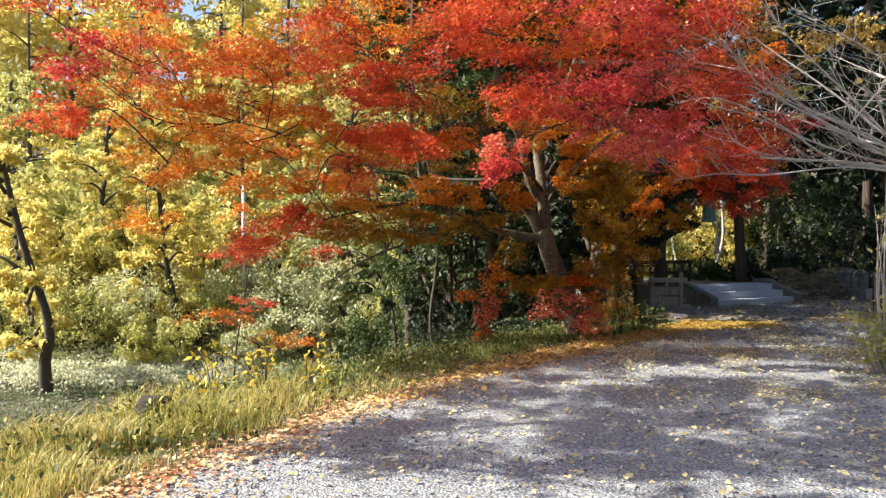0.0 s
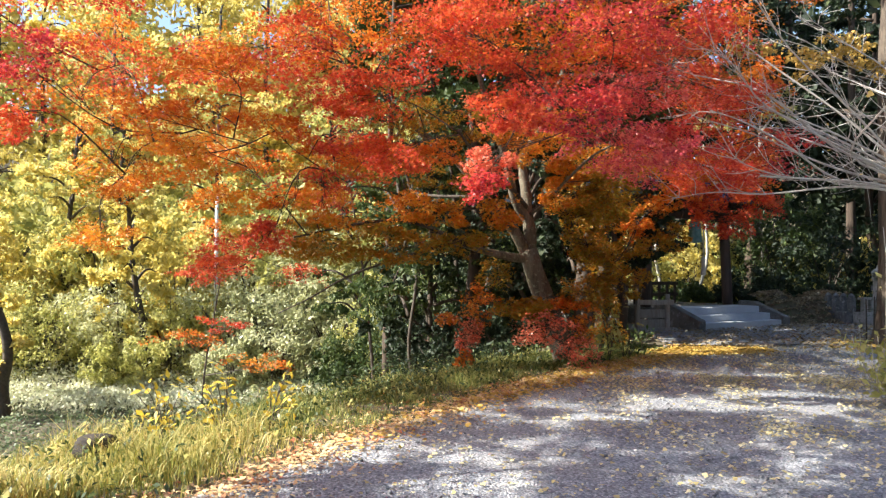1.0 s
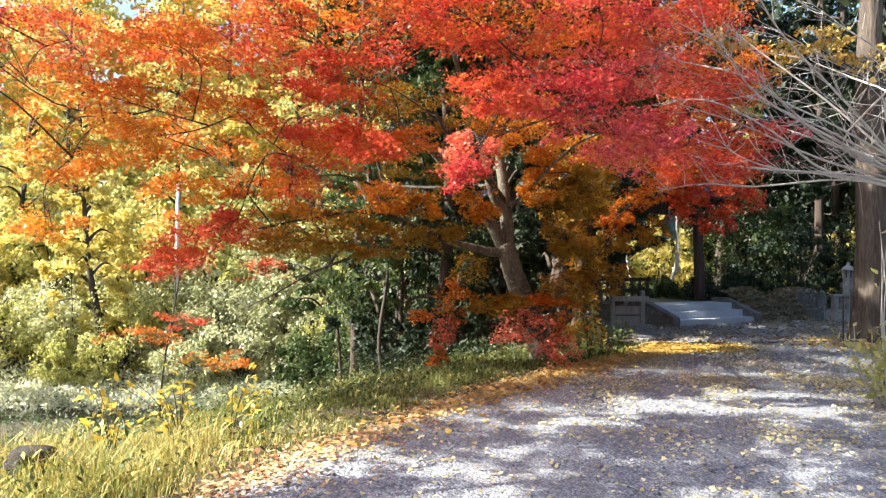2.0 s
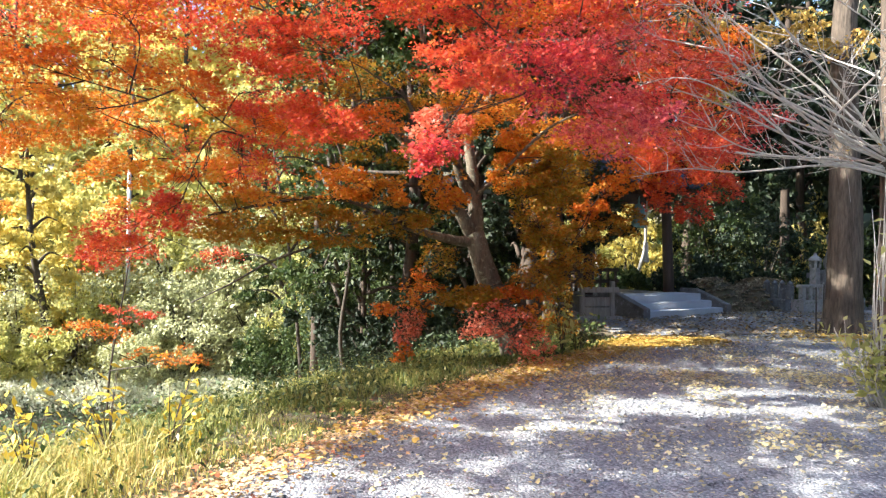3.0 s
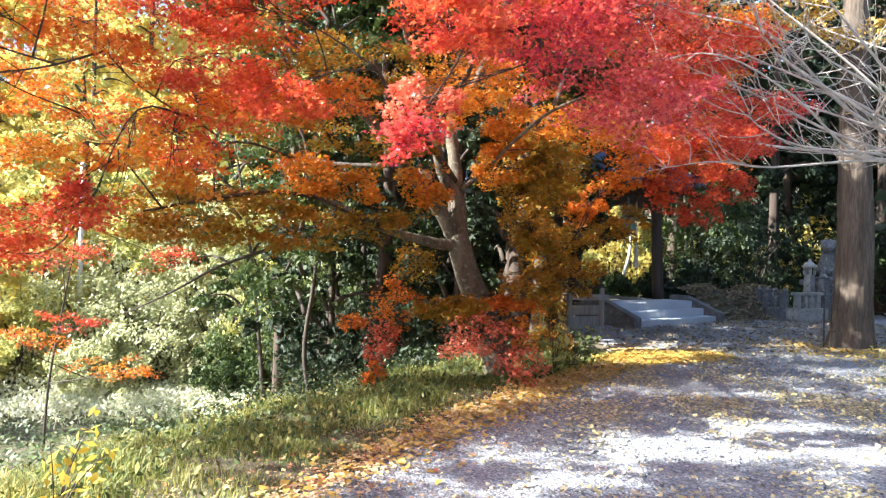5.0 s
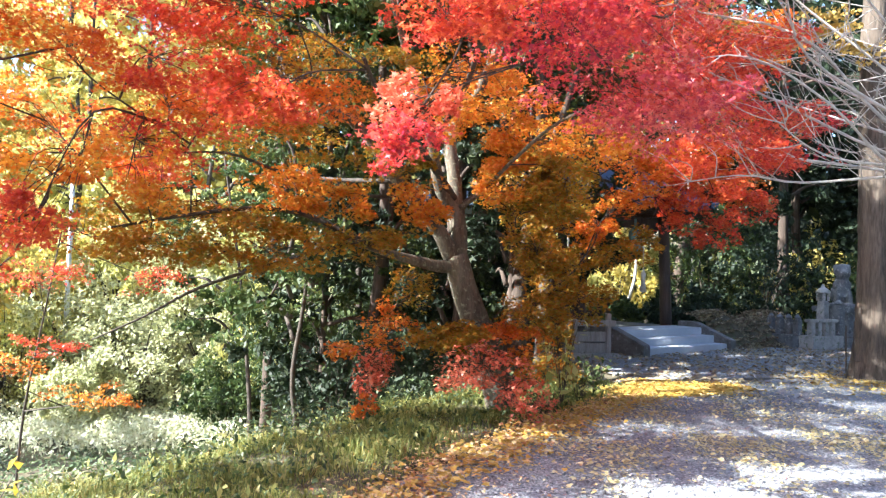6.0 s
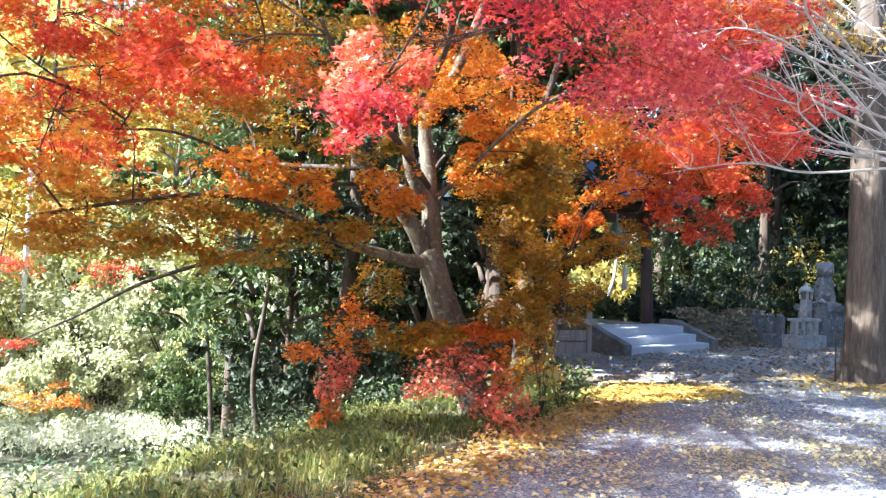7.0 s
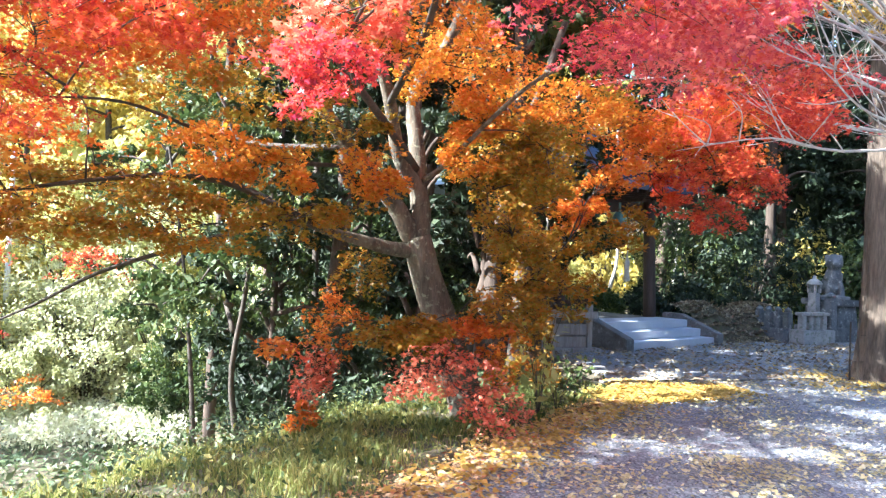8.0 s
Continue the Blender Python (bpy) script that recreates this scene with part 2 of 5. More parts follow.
def block(sx, sy, sz, at=(0, 0, 0), bevel=0.01, rot=0.0, taper=0.0):
    """A bevelled block standing on at."""
    bm = bmesh.new()
    bmesh.ops.create_cube(bm, size=1)
    for v in bm.verts:
        k = 1 - taper * (v.co.z + 0.5)
        v.co = Vector((v.co.x * sx * k, v.co.y * sy * k, (v.co.z + 0.5) * sz))
    if bevel:
        bmesh.ops.bevel(bm, geom=bm.edges[:], offset=bevel, segments=2, affect="EDGES")
    bmesh.ops.transform(bm, matrix=pose(*at, 0, 0, rot), verts=bm.verts)
    return bm


def prism(outline, depth, at=(0, 0, 0), bevel=0.01):
    """An outline in the x-z plane, pushed along y."""
    bm = bmesh.new()
    vs = [bm.verts.new((x, 0, z)) for x, z in outline]
    face = bm.faces.new(vs)
    res = bmesh.ops.extrude_face_region(bm, geom=[face])
    for g in res["geom"]:
        if isinstance(g, bmesh.types.BMVert):
            g.co.y += depth
    bmesh.ops.recalc_face_normals(bm, faces=bm.faces)
    if bevel:
        bmesh.ops.bevel(bm, geom=bm.edges[:], offset=bevel, segments=2, affect="EDGES")
    bmesh.ops.translate(bm, vec=at, verts=bm.verts)
    return bm


def lathe(profile, sides=16, at=(0, 0, 0)):
    """A profile of (radius, height) turned round z."""
    bm = bmesh.new()
    rings = []
    for r, z in profile:
        rings.append([bm.verts.new((r * math.cos(2 * math.pi * i / sides), r * math.sin(2 * math.pi * i / sides), z)) for i in range(sides)])
    for a, b in zip(rings, rings[1:]):
        for i in range(sides):
            bm.faces.new((a[i], a[(i + 1) % sides], b[(i + 1) % sides], b[i]))
    bm.faces.new(rings[0][::-1])
    bm.faces.new(rings[-1])
    for f in bm.faces:
        f.smooth = True
    bmesh.ops.translate(bm, vec=at, verts=bm.verts)
    return bm


def thing(name, at, label, category, group="", rot=0.0, kind=""):
    ob = new(name)
    ob.matrix_world = pose(*at, 0, 0, rot)
    return tagged(ob, label, category, group, kind)


# leaf outlines: five-lobed, oval, fan
def star_leaf():
    out = []
    lobes = ((-2.25, 0.55), (-1.15, 0.85), (0.0, 1.0), (1.15, 0.85), (2.25, 0.55))
    for i, (a, r) in enumerate(lobes):
        out.append((math.sin(a) * r, math.cos(a) * r, -0.10 * r))
        b = a + 0.56 if i < 4 else math.pi
        k = 0.30 if i < 4 else 0.18
        out.append((math.sin(b) * k, math.cos(b) * k, 0.05))
    return np.array(out) * 0.5


STAR = star_leaf()
STAR_FAR = np.array([(0, 0.5, -0.05), (0.13, 0.12, 0.03), (0.44, 0.16, -0.06), (0.10, -0.22, 0.02), (-0.10, -0.22, 0.02), (-0.44, 0.16, -0.06), (-0.13, 0.12, 0.03)])
OVAL = np.array([(0, -0.5, 0), (0.24, -0.1, 0.05), (0, 0.55, -0.06), (-0.24, -0.1, 0.05)])
FAN = np.array([(0, -0.45, 0), (0.46, 0.12, 0.06), (0.24, 0.40, 0.0), (0, 0.28, 0.03), (-0.24, 0.40, 0.0), (-0.46, 0.12, 0.06)])


def frames(n, tilt, droop=0.0):
    """n random turns of a leaf: any heading, tilted off the flat by about tilt radians."""
    yaw = rng.uniform(0, 2 * np.pi, n)
    tx = rng.normal(droop, tilt, n)
    ty = rng.normal(0, tilt, n)
    cy, sy, cx, sx, ct, st = np.cos(yaw), np.sin(yaw), np.cos(tx), np.sin(tx), np.cos(ty), np.sin(ty)
    r = np.zeros((n, 3, 3))
    zero, one = np.zeros(n), np.ones(n)
    rz = np.stack([np.stack([cy, -sy, zero], 1), np.stack([sy, cy, zero], 1), np.stack([zero, zero, one], 1)], 1)
    rx = np.stack([np.stack([one, zero, zero], 1), np.stack([zero, cx, -sx], 1), np.stack([zero, sx, cx], 1)], 1)
    ry = np.stack([np.stack([ct, zero, st], 1), np.stack([zero, one, zero], 1), np.stack([-st, zero, ct], 1)], 1)
    return rz @ rx @ ry


def leaves(name, pts, shape, size, mat, parent=None, tilt=0.6, droop=0.0, label="", spread=0.25):
    """One mesh of many single leaves, one at each point."""
    pts = np.asarray(pts, float)
    n, k = len(pts), len(shape)
    s = size * (1 + spread * rng.standard_normal(n)).clip(0.5, 1.7)
    v = np.einsum("nij,kj->nki", frames(n, tilt, droop), shape) * s[:, None, None] + pts[:, None]
    me = bpy.data.meshes.new(name)
    me.vertices.add(n * k)
    me.vertices.foreach_set("co", v.reshape(-1))
    me.loops.add(n * k)
    me.loops.foreach_set("vertex_index", np.arange(n * k, dtype=np.int32))
    me.polygons.add(n)
    me.polygons.foreach_set("loop_start", np.arange(0, n * k, k, dtype=np.int32))
    me.update(calc_edges=True)
    me.materials.append(mat)
    ob = new(name, me)
    ob.parent = parent
    return tagged(ob, label, kind="stuff")


def in_ball(n, centre, radii, shell=0.0):
    d = rng.standard_normal((n, 3))
    d /= np.linalg.norm(d, axis=1)[:, None]
    r = rng.uniform(shell ** 3, 1, n) ** (1 / 3)
    return np.asarray(centre) + d * r[:, None] * np.asarray(radii)


# ---- the lie of the land ----
def road_side(x, y):
    """Metres to the left of the edge between verge and road."""
    s = (x - 0.9) * 0.578 + (y - 9.45) * 0.816
    d = (x - 0.9) * -0.816 + (y - 9.45) * 0.578
    d = d - 0.1 + 0.019 * np.minimum(s * s, 60)
    return np.minimum(d, 5.0 - x + np.maximum(0, 12.5 - y) * 3)


def step01(t):
    t = np.clip(t, 0, 1)
    return t * t * (3 - 2 * t)


def height(x, y):
    x, y = np.asarray(x, float), np.asarray(y, float)
    d = road_side(x, y)
    z = -0.14 * step01((d - 0.1) / 2.0) - 2.85 * step01((d - 1.7) / 6.0)
    z = z + 0.05 * np.sin(1.7 * x + 0.6 * y) * np.sin(1.3 * y - 0.4 * x) * step01(d / 3)
    bank = step01((y - 26 - 0.25 * x) / 14) * 3.0 * step01((d + 2) / 3)
    rise = step01((np.hypot(x, y - 15) - 34) / 50) * 15
    return z + bank + rise


def ground_grid(name, xs, ys, lift, mat, label, category, keep=None):
    gx, gy = np.meshgrid(xs, ys)
    z = height(gx, gy) + lift
    v = np.stack([gx, gy, z], -1).reshape(-1, 3)
    w = len(xs)
    f = []
    for j in range(len(ys) - 1):
        for i in range(w - 1):
            if keep is None or keep((xs[i] + xs[i + 1]) / 2, (ys[j] + ys[j + 1]) / 2):
                f.append((j * w + i, j * w + i + 1, (j + 1) * w + i + 1, (j + 1) * w + i))
    h = Heap()
    h.add(v, f)
    return tagged(h.make(name, mat), label, category, kind="structure")


far = np.concatenate((np.linspace(-400, -30, 20), np.linspace(-28, 28, 110), np.linspace(30, 400, 20)))
ground_grid("ground", far, far + 12.0, 0.0, M_SOIL, "dark leafy forest soil falling away beside the road", "ground")


def road_sheet():
    """The gravel road as a strip that follows the verge."""
    h = Heap()
    ys = np.linspace(-14, 24.0, 150)
    cols = 40
    v = []
    for y in ys:
        lo, hi = -14.0, 9.0
        for _ in range(30):
            mid = (lo + hi) / 2
            if road_side(mid, y) > -0.05:
                lo = mid
            else:
                hi = mid
        left = lo + 0.07 * math.sin(3.1 * y) + 0.05 * math.sin(7.7 * y + 1)
        for i in range(cols):
            x = left + (24 - left) * (i / (cols - 1)) ** 1.5
            v.append((x, y, float(height(x, y)) + 0.012 + 0.012 * math.sin(x * 2.1 + y) * math.sin(y * 1.3)))
    f = [(j * cols + i, j * cols + i + 1, (j + 1) * cols + i + 1, (j + 1) * cols + i) for j in range(len(ys) - 1) for i in range(cols - 1)]
    h.add(v, f)
    tagged(h.make("road", M_GRAVEL), "grey crushed gravel road strewn with leaves", "road", kind="structure")


road_sheet()


# ---- trees ----
class Tree:
    """A tree: an Empty at its foot with its trunk, limbs, twigs and leaf sprays as parts, all in world metres."""

    def __init__(self, name, foot, label, category="tree", group=""):
        self.root = thing(name, foot, label, category, group)
        self.off = np.array(foot)
        self.twigs = Heap()
        self.wood = []

    def limb(self, name, pts, r0, r1, mat, sides=9, wob=0.06):
        h = Heap()
        h.tube(np.asarray(pts) - self.off, r0, r1, sides, 0, wob)
        self.wood.append(smooth(pts))
        return h.make(name, mat, self.root)

    def spray(self, centre, radii, mat, n, size=0.062, shape=STAR, pads=13, name="leaf_spray", tilt=0.55, droop=0.25, reach=True, flat=0.16):
        """A bough's foliage: layered pads of leaves on fine twigs."""
        c, radii = np.asarray(centre, float), np.asarray(radii, float)
        if shape is STAR and (c[1] > 11.3 or c[2] > 4.4):
            shape = STAR_FAR
        mids = in_ball(pads, c, radii * 0.85, 0.3)
        share = rng.dirichlet(np.full(pads, 5.0))
        pts = []
        for m, s in zip(mids, share):
            k = max(6, int(n * s))
            rad = radii * rng.uniform(0.22, 0.52)
            q = in_ball(k, (0, 0, 0), (rad[0], rad[1], rad[2] * 0.4 + 0.04))
            ax = rng.normal(0, 0.25, 2)
            q[:, 2] += q[:, 0] * ax[0] + q[:, 1] * ax[1] - flat * (q[:, 0] ** 2 + q[:, 1] ** 2) / rad[0]
            pts.append(m + q)
        leaves(name, np.concatenate(pts) - self.off, shape, size, mat, self.root, tilt, droop)
        if reach and self.wood:
            wood = np.concatenate(self.wood)
            dist = np.linalg.norm((wood - c) * (1, 1, 1.3), axis=1)
            near = np.argsort(dist)[:10]
            a = wood[rng.choice(near)]
            far_off = np.linalg.norm(c - a)
            mid = (a + c) / 2 + rng.normal(0, 0.12, 3) * far_off + (0, 0, 0.08 * far_off)
            self.twigs.tube(np.array([a, mid, c]) - self.off, 0.006 + 0.004 * min(3, far_off), 0.004, 5)
            self.wood.append(smooth([a, mid, c]))
            for m in mids:
                s = mid + (c - mid) * rng.uniform(0, 1)
                k = (s + m) / 2 + rng.normal(0, 0.10, 3) * np.linalg.norm(m - s) + (0, 0, 0.05)
                self.twigs.tube(np.array([s, k, m + (m - k) * 0.2 + (0, 0, -0.03)]) - self.off, 0.0045, 0.0015, 3)

    def done(self, mat, name="branchwork"):
        if self.twigs.n:
            tagged(self.twigs.make(name, mat, self.root), kind="stuff")


def maple():
    t = Tree("maple_tree", (2.45, 12.80, -0.19), "large Japanese maple in crimson, orange and amber autumn leaf", "tree")
    t.limb("trunk", [(2.45, 12.80, -0.23), (2.29, 12.80, 0.31), (2.09, 12.80, 0.87), (1.89, 12.80, 1.37), (1.75, 12.80, 1.84)], 0.205, 0.15, M_BARK, 14, 0.035)
    t.limb("limb", [(1.76, 12.80, 1.69), (1.46, 12.70, 1.71), (1.16, 12.55, 1.77), (0.87, 12.40, 1.83), (0.60, 12.30, 1.90), (0.34, 12.10, 1.90)], 0.085, 0.022, M_BARK)
    t.limb("limb", [(1.73, 12.80, 1.78), (1.47, 12.70, 2.20), (1.03, 12.60, 2.66), (0.57, 12.50, 3.24), (0.01, 12.20, 3.62), (-0.50, 11.80, 4.04)], 0.11, 0.035, M_BARK)
    t.limb("limb", [(1.78, 12.80, 1.72), (1.77, 12.80, 2.26), (1.52, 12.70, 2.64), (1.34, 12.50, 3.31), (1.03, 12.20, 4.05), (0.77, 11.80, 4.70)], 0.115, 0.03, M_BARK)
    t.limb("limb", [(1.77, 12.80, 2.14), (1.73, 12.90, 2.74), (1.69, 13.00, 3.40), (2.02, 13.00, 3.95), (2.31, 12.80, 4.77), (2.53, 12.60, 5.68)], 0.10, 0.035, M_BARK)
    t.limb("limb", [(1.77, 12.80, 2.42), (2.00, 12.60, 2.60), (2.24, 12.20, 2.90), (2.56, 11.60, 3.24), (2.85, 11.00, 3.36), (3.25, 10.40, 3.41)], 0.032, 0.012, M_BARK)
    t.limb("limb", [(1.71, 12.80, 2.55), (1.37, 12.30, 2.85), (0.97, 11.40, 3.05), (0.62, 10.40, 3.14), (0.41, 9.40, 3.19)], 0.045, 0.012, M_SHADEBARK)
    t.limb("limb", [(1.16, 12.60, 2.52), (0.37, 12.20, 2.47), (-0.31, 11.60, 2.60), (-0.76, 11.00, 2.67), (-1.17, 10.40, 2.55)], 0.026, 0.008, M_TWIG)
    t.limb("limb", [(0.99, 12.60, 2.69), (-0.12, 13.60, 2.84), (-0.32, 13.70, 3.21), (-0.66, 13.70, 3.70), (-1.21, 13.50, 3.90)], 0.028, 0.010, M_TWIG)
    t.limb("limb", [(0.70, 12.10, 1.87), (-0.03, 12.20, 2.21), (-0.59, 12.00, 2.25), (-1.22, 11.80, 2.14), (-1.91, 11.50, 1.96)], 0.04, 0.012, M_TWIG)
    t.limb("limb", [(0.40, 12.00, 1.91), (-0.48, 12.40, 1.64), (-1.21, 12.40, 1.37), (-1.76, 12.40, 1.05), (-2.30, 12.40, 0.78)], 0.03, 0.008, M_TWIG)
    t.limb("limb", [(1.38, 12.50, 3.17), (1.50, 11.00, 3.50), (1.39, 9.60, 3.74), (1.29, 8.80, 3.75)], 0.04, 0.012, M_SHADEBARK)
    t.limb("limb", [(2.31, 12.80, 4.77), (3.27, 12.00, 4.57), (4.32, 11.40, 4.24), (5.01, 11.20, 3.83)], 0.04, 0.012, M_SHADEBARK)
    # crimson boughs over the road
    t.spray((2.3, 8.75, 2.85), (0.75, 0.6, 0.32), M_CRIMSON_LIT, 3000)
    t.spray((3.0, 9.5, 3.05), (0.8, 0.6, 0.32), M_CRIMSON, 3000)
    t.spray((1.5, 8.5, 3.25), (0.8, 0.6, 0.35), M_CRIMSON, 2800)
    t.spray((2.5, 9.2, 3.65), (0.9, 0.7, 0.4), M_CRIMSON_LIT, 3000)
    t.spray((3.7, 10.0, 2.85), (0.65, 0.6, 0.32), M_RED, 2400)
    t.spray((4.5, 10.7, 3.1), (0.7, 0.6, 0.4), M_RED, 2200)
    t.spray((5.3, 11.3, 3.3), (0.6, 0.6, 0.45), M_CRIMSON, 1700)
    t.spray((3.8, 10.3, 3.8), (0.9, 0.7, 0.45), M_RED, 2400)
    t.spray((1.9, 8.4, 4.2), (1.0, 0.8, 0.4), M_CRIMSON, 2600)
    # One clump: coral for its lit top, crimson for its shaded underside
    t.spray((0.70, 8.7, 2.72), (0.38, 0.36, 0.20), M_CORAL, 1100, pads=12)
    t.spray((0.62, 8.7, 2.44), (0.32, 0.32, 0.18), M_CRIMSON, 800, pads=10)
    t.spray((0.75, 7.9, 3.05), (0.55, 0.5, 0.25), M_RED, 1700)
    t.spray((0.45, 7.9, 3.9), (0.7, 0.6, 0.35), M_RED, 2200)
    t.spray((-0.6, 9.8, 3.7), (0.8, 0.6, 0.35), M_RED, 2200)
    # orange and amber boughs towards the valley
    t.spray((-0.1, 10.2, 2.95), (0.75, 0.6, 0.22), M_ORANGE, 2400)
    t.spray((-0.7, 10.9, 3.1), (0.7, 0.6, 0.22), M_ORANGE, 2000)
    t.spray((-1.2, 9.3, 2.22), (0.4, 0.4, 0.28), M_AMBER, 1100)
    t.spray((-1.75, 9.2, 1.9), (0.42, 0.4, 0.22), M_RED, 1200)
    t.spray((-2.3, 9.6, 1.75), (0.55, 0.5, 0.22), M_RED, 1300)
    t.spray((-2.9, 10.2, 1.5), (0.5, 0.5, 0.2), M_RED, 900)
    t.spray((-1.9, 9.8, 3.3), (0.7, 0.6, 0.3), M_ORANGE, 2000)
    t.spray((-1.1, 10.2, 3.8), (0.8, 0.6, 0.35), M_RED, 2200)
    t.spray((-2.7, 8.9, 2.75), (0.6, 0.5, 0.3), M_AMBER, 1600)
    t.spray((-3.3, 9.2, 3.3), (0.7, 0.6, 0.3), M_ORANGE, 1600)
    t.spray((-2.6, 9.6, 4.0), (0.9, 0.7, 0.3), M_ORANGE, 2000)
    t.spray((-3.6, 9.4, 2.5), (0.6, 0.5, 0.25), M_AMBER, 1200)
    t.spray((-4.3, 8.4, 3.7), (0.6, 0.6, 0.4), M_CRIMSON, 1600)
    t.spray((-4.2, 8.0, 3.0), (0.5, 0.5, 0.35), M_RED, 1300)
    t.spray((-3.9, 9.6, 1.9), (0.6, 0.5, 0.2), M_AMBER, 1000)
    t.spray((-0.4, 12.2, 3.1), (0.9, 0.7, 0.35), M_OLIVE, 1900)
    t.spray((-1.6, 12.0, 3.0), (0.9, 0.7, 0.3), M_OLIVE, 1500)
    t.spray((-2.9, 12.2, 3.2), (0.9, 0.7, 0.3), M_ORANGE, 1500)
    t.spray((-1.2, 12.0, 2.15), (0.9, 0.6, 0.16), M_OLIVE, 1500)
    t.spray((0.0, 12.0, 2.0), (0.7, 0.5, 0.16), M_OLIVE, 1300)
    t.spray((-2.6, 12.2, 2.1), (0.9, 0.6, 0.16), M_OLIVE, 1300)
    t.spray((0.35, 11.6, 2.35), (0.45, 0.4, 0.22), M_AMBER, 1200)
    t.spray((1.25, 12.0, 2.45), (0.4, 0.4, 0.32), M_AMBER, 1300)
    t.spray((0.9, 12.2, 2.9), (0.5, 0.4, 0.3), M_OLIVE, 1100)
    # boughs behind and to the side of the trunk
    t.spray((2.4, 12.4, 3.1), (0.6, 0.5, 0.35), M_AMBER, 1700)
    t.spray((2.55, 12.5, 2.2), (0.45, 0.4, 0.35), M_OLIVE, 1200)
    t.spray((2.75, 12.4, 1.75), (0.45, 0.4, 0.3), M_OLIVE, 1100)
    t.spray((2.85, 12.5, 1.25), (0.45, 0.4, 0.25), M_OLIVE, 900)
    t.spray((3.55, 13.0, 1.9), (0.45, 0.4, 0.3), M_OLIVE, 1000)
    t.spray((3.65, 13.0, 2.35), (0.3, 0.35, 0.3), M_ORANGE, 1100)
    t.spray((4.1, 13.1, 2.65), (0.4, 0.4, 0.2), M_ORANGE, 900)
    t.spray((4.9, 13.2, 2.55), (0.45, 0.45, 0.35), M_RED, 1400)
    t.spray((5.5, 13.3, 2.3), (0.4, 0.4, 0.3), M_RED, 900)
    t.spray((4.8, 13.6, 3.2), (0.6, 0.6, 0.4), M_ORANGE, 1700)
    t.spray((5.7, 13.4, 3.0), (0.5, 0.5, 0.4), M_ORANGE, 1300)
    t.spray((3.4, 12.8, 3.4), (0.8, 0.6, 0.35), M_AMBER, 1500)
    # the top of the crown
    t.spray((3.4, 11.4, 4.6), (1.3, 1.0, 0.6), M_RED, 2600)
    t.spray((4.9, 12.2, 4.4), (1.0, 1.0, 0.6), M_ORANGE, 2000)
    t.spray((1.7, 10.9, 4.6), (1.2, 1.0, 0.6), M_ORANGE, 2200)
    t.spray((0.2, 10.6, 4.7), (1.2, 1.0, 0.6), M_RED, 2200)
    t.spray((-1.4, 11.2, 4.8), (1.2, 1.0, 0.5), M_ORANGE, 2200)
    t.spray((-2.8, 11.4, 4.4), (1.1, 0.9, 0.45), M_RED, 1800)
    t.spray((-4.2, 10.8, 4.3), (1.1, 0.9, 0.45), M_RED, 1800)
    t.spray((2.6, 12.4, 5.8), (1.6, 1.4, 0.8), M_ORANGE, 2600)
    t.spray((0.4, 12.4, 5.9), (1.6, 1.4, 0.8), M_RED, 2600)
    t.spray((-1.8, 12.8, 5.8), (1.6, 1.4, 0.7), M_ORANGE, 2200)
    t.spray((4.6, 13.0, 5.6), (1.4, 1.2, 0.8), M_ORANGE, 2000)
    # fuller boughs between
    t.spray((3.0, 12.3, 2.75), (0.6, 0.5, 0.4), M_OLIVE, 1700)
    t.spray((3.3, 12.6, 1.3), (0.5, 0.4, 0.35), M_OLIVE, 1100)
    t.spray((4.3, 13.2, 2.1), (0.4, 0.4, 0.3), M_OLIVE, 900)
    t.spray((4.1, 12.9, 3.2), (0.7, 0.6, 0.4), M_AMBER, 1900)
    t.spray((5.3, 13.0, 3.6), (0.7, 0.6, 0.45), M_ORANGE, 1900)
    t.spray((5.2, 12.8, 2.75), (0.5, 0.5, 0.4), M_RED, 1500)
    t.spray((2.0, 12.2, 3.5), (0.8, 0.6, 0.4), M_AMBER, 1900)
    t.spray((1.6, 11.0, 3.6), (0.9, 0.7, 0.4), M_AMBER, 1900)
    t.spray((0.5, 11.2, 3.6), (0.8, 0.7, 0.4), M_OLIVE, 1900)
    t.spray((-0.3, 11.6, 2.45), (0.8, 0.6, 0.25), M_AMBER, 1500)
    t.spray((-1.6, 11.4, 2.5), (0.9, 0.6, 0.25), M_ORANGE, 1500)
    t.spray((-2.9, 11.4, 2.5), (0.9, 0.6, 0.25), M_AMBER, 1400)
    t.spray((-3.3, 11.0, 3.3), (0.9, 0.7, 0.35), M_AMBER, 1600)
    t.spray((-4.2, 10.6, 2.9), (0.8, 0.7, 0.35), M_AMBER, 1400)
    t.spray((-4.9, 11.0, 3.8), (0.9, 0.7, 0.4), M_ORANGE, 1500)
    t.spray((-1.0, 9.5, 3.1), (0.6, 0.5, 0.3), M_RED, 1600)
    t.spray((-0.3, 9.2, 2.75), (0.5, 0.5, 0.25), M_RED, 1400)
    t.spray((1.2, 9.4, 3.8), (0.9, 0.7, 0.4), M_RED, 2000)
    t.spray((-1.5, 9.9, 4.3), (1.0, 0.8, 0.4), M_RED, 2000)
    t.spray((0.4, 9.4, 4.4), (1.0, 0.8, 0.45), M_ORANGE, 2000)
    t.spray((3.2, 9.9, 4.5), (1.0, 0.8, 0.5), M_RED, 2200)
    t.spray((4.6, 11.4, 3.9), (0.8, 0.7, 0.45), M_RED, 2000)
    t.spray((-3.6, 12.6, 4.9), (1.2, 1.0, 0.6), M_AMBER, 1700)
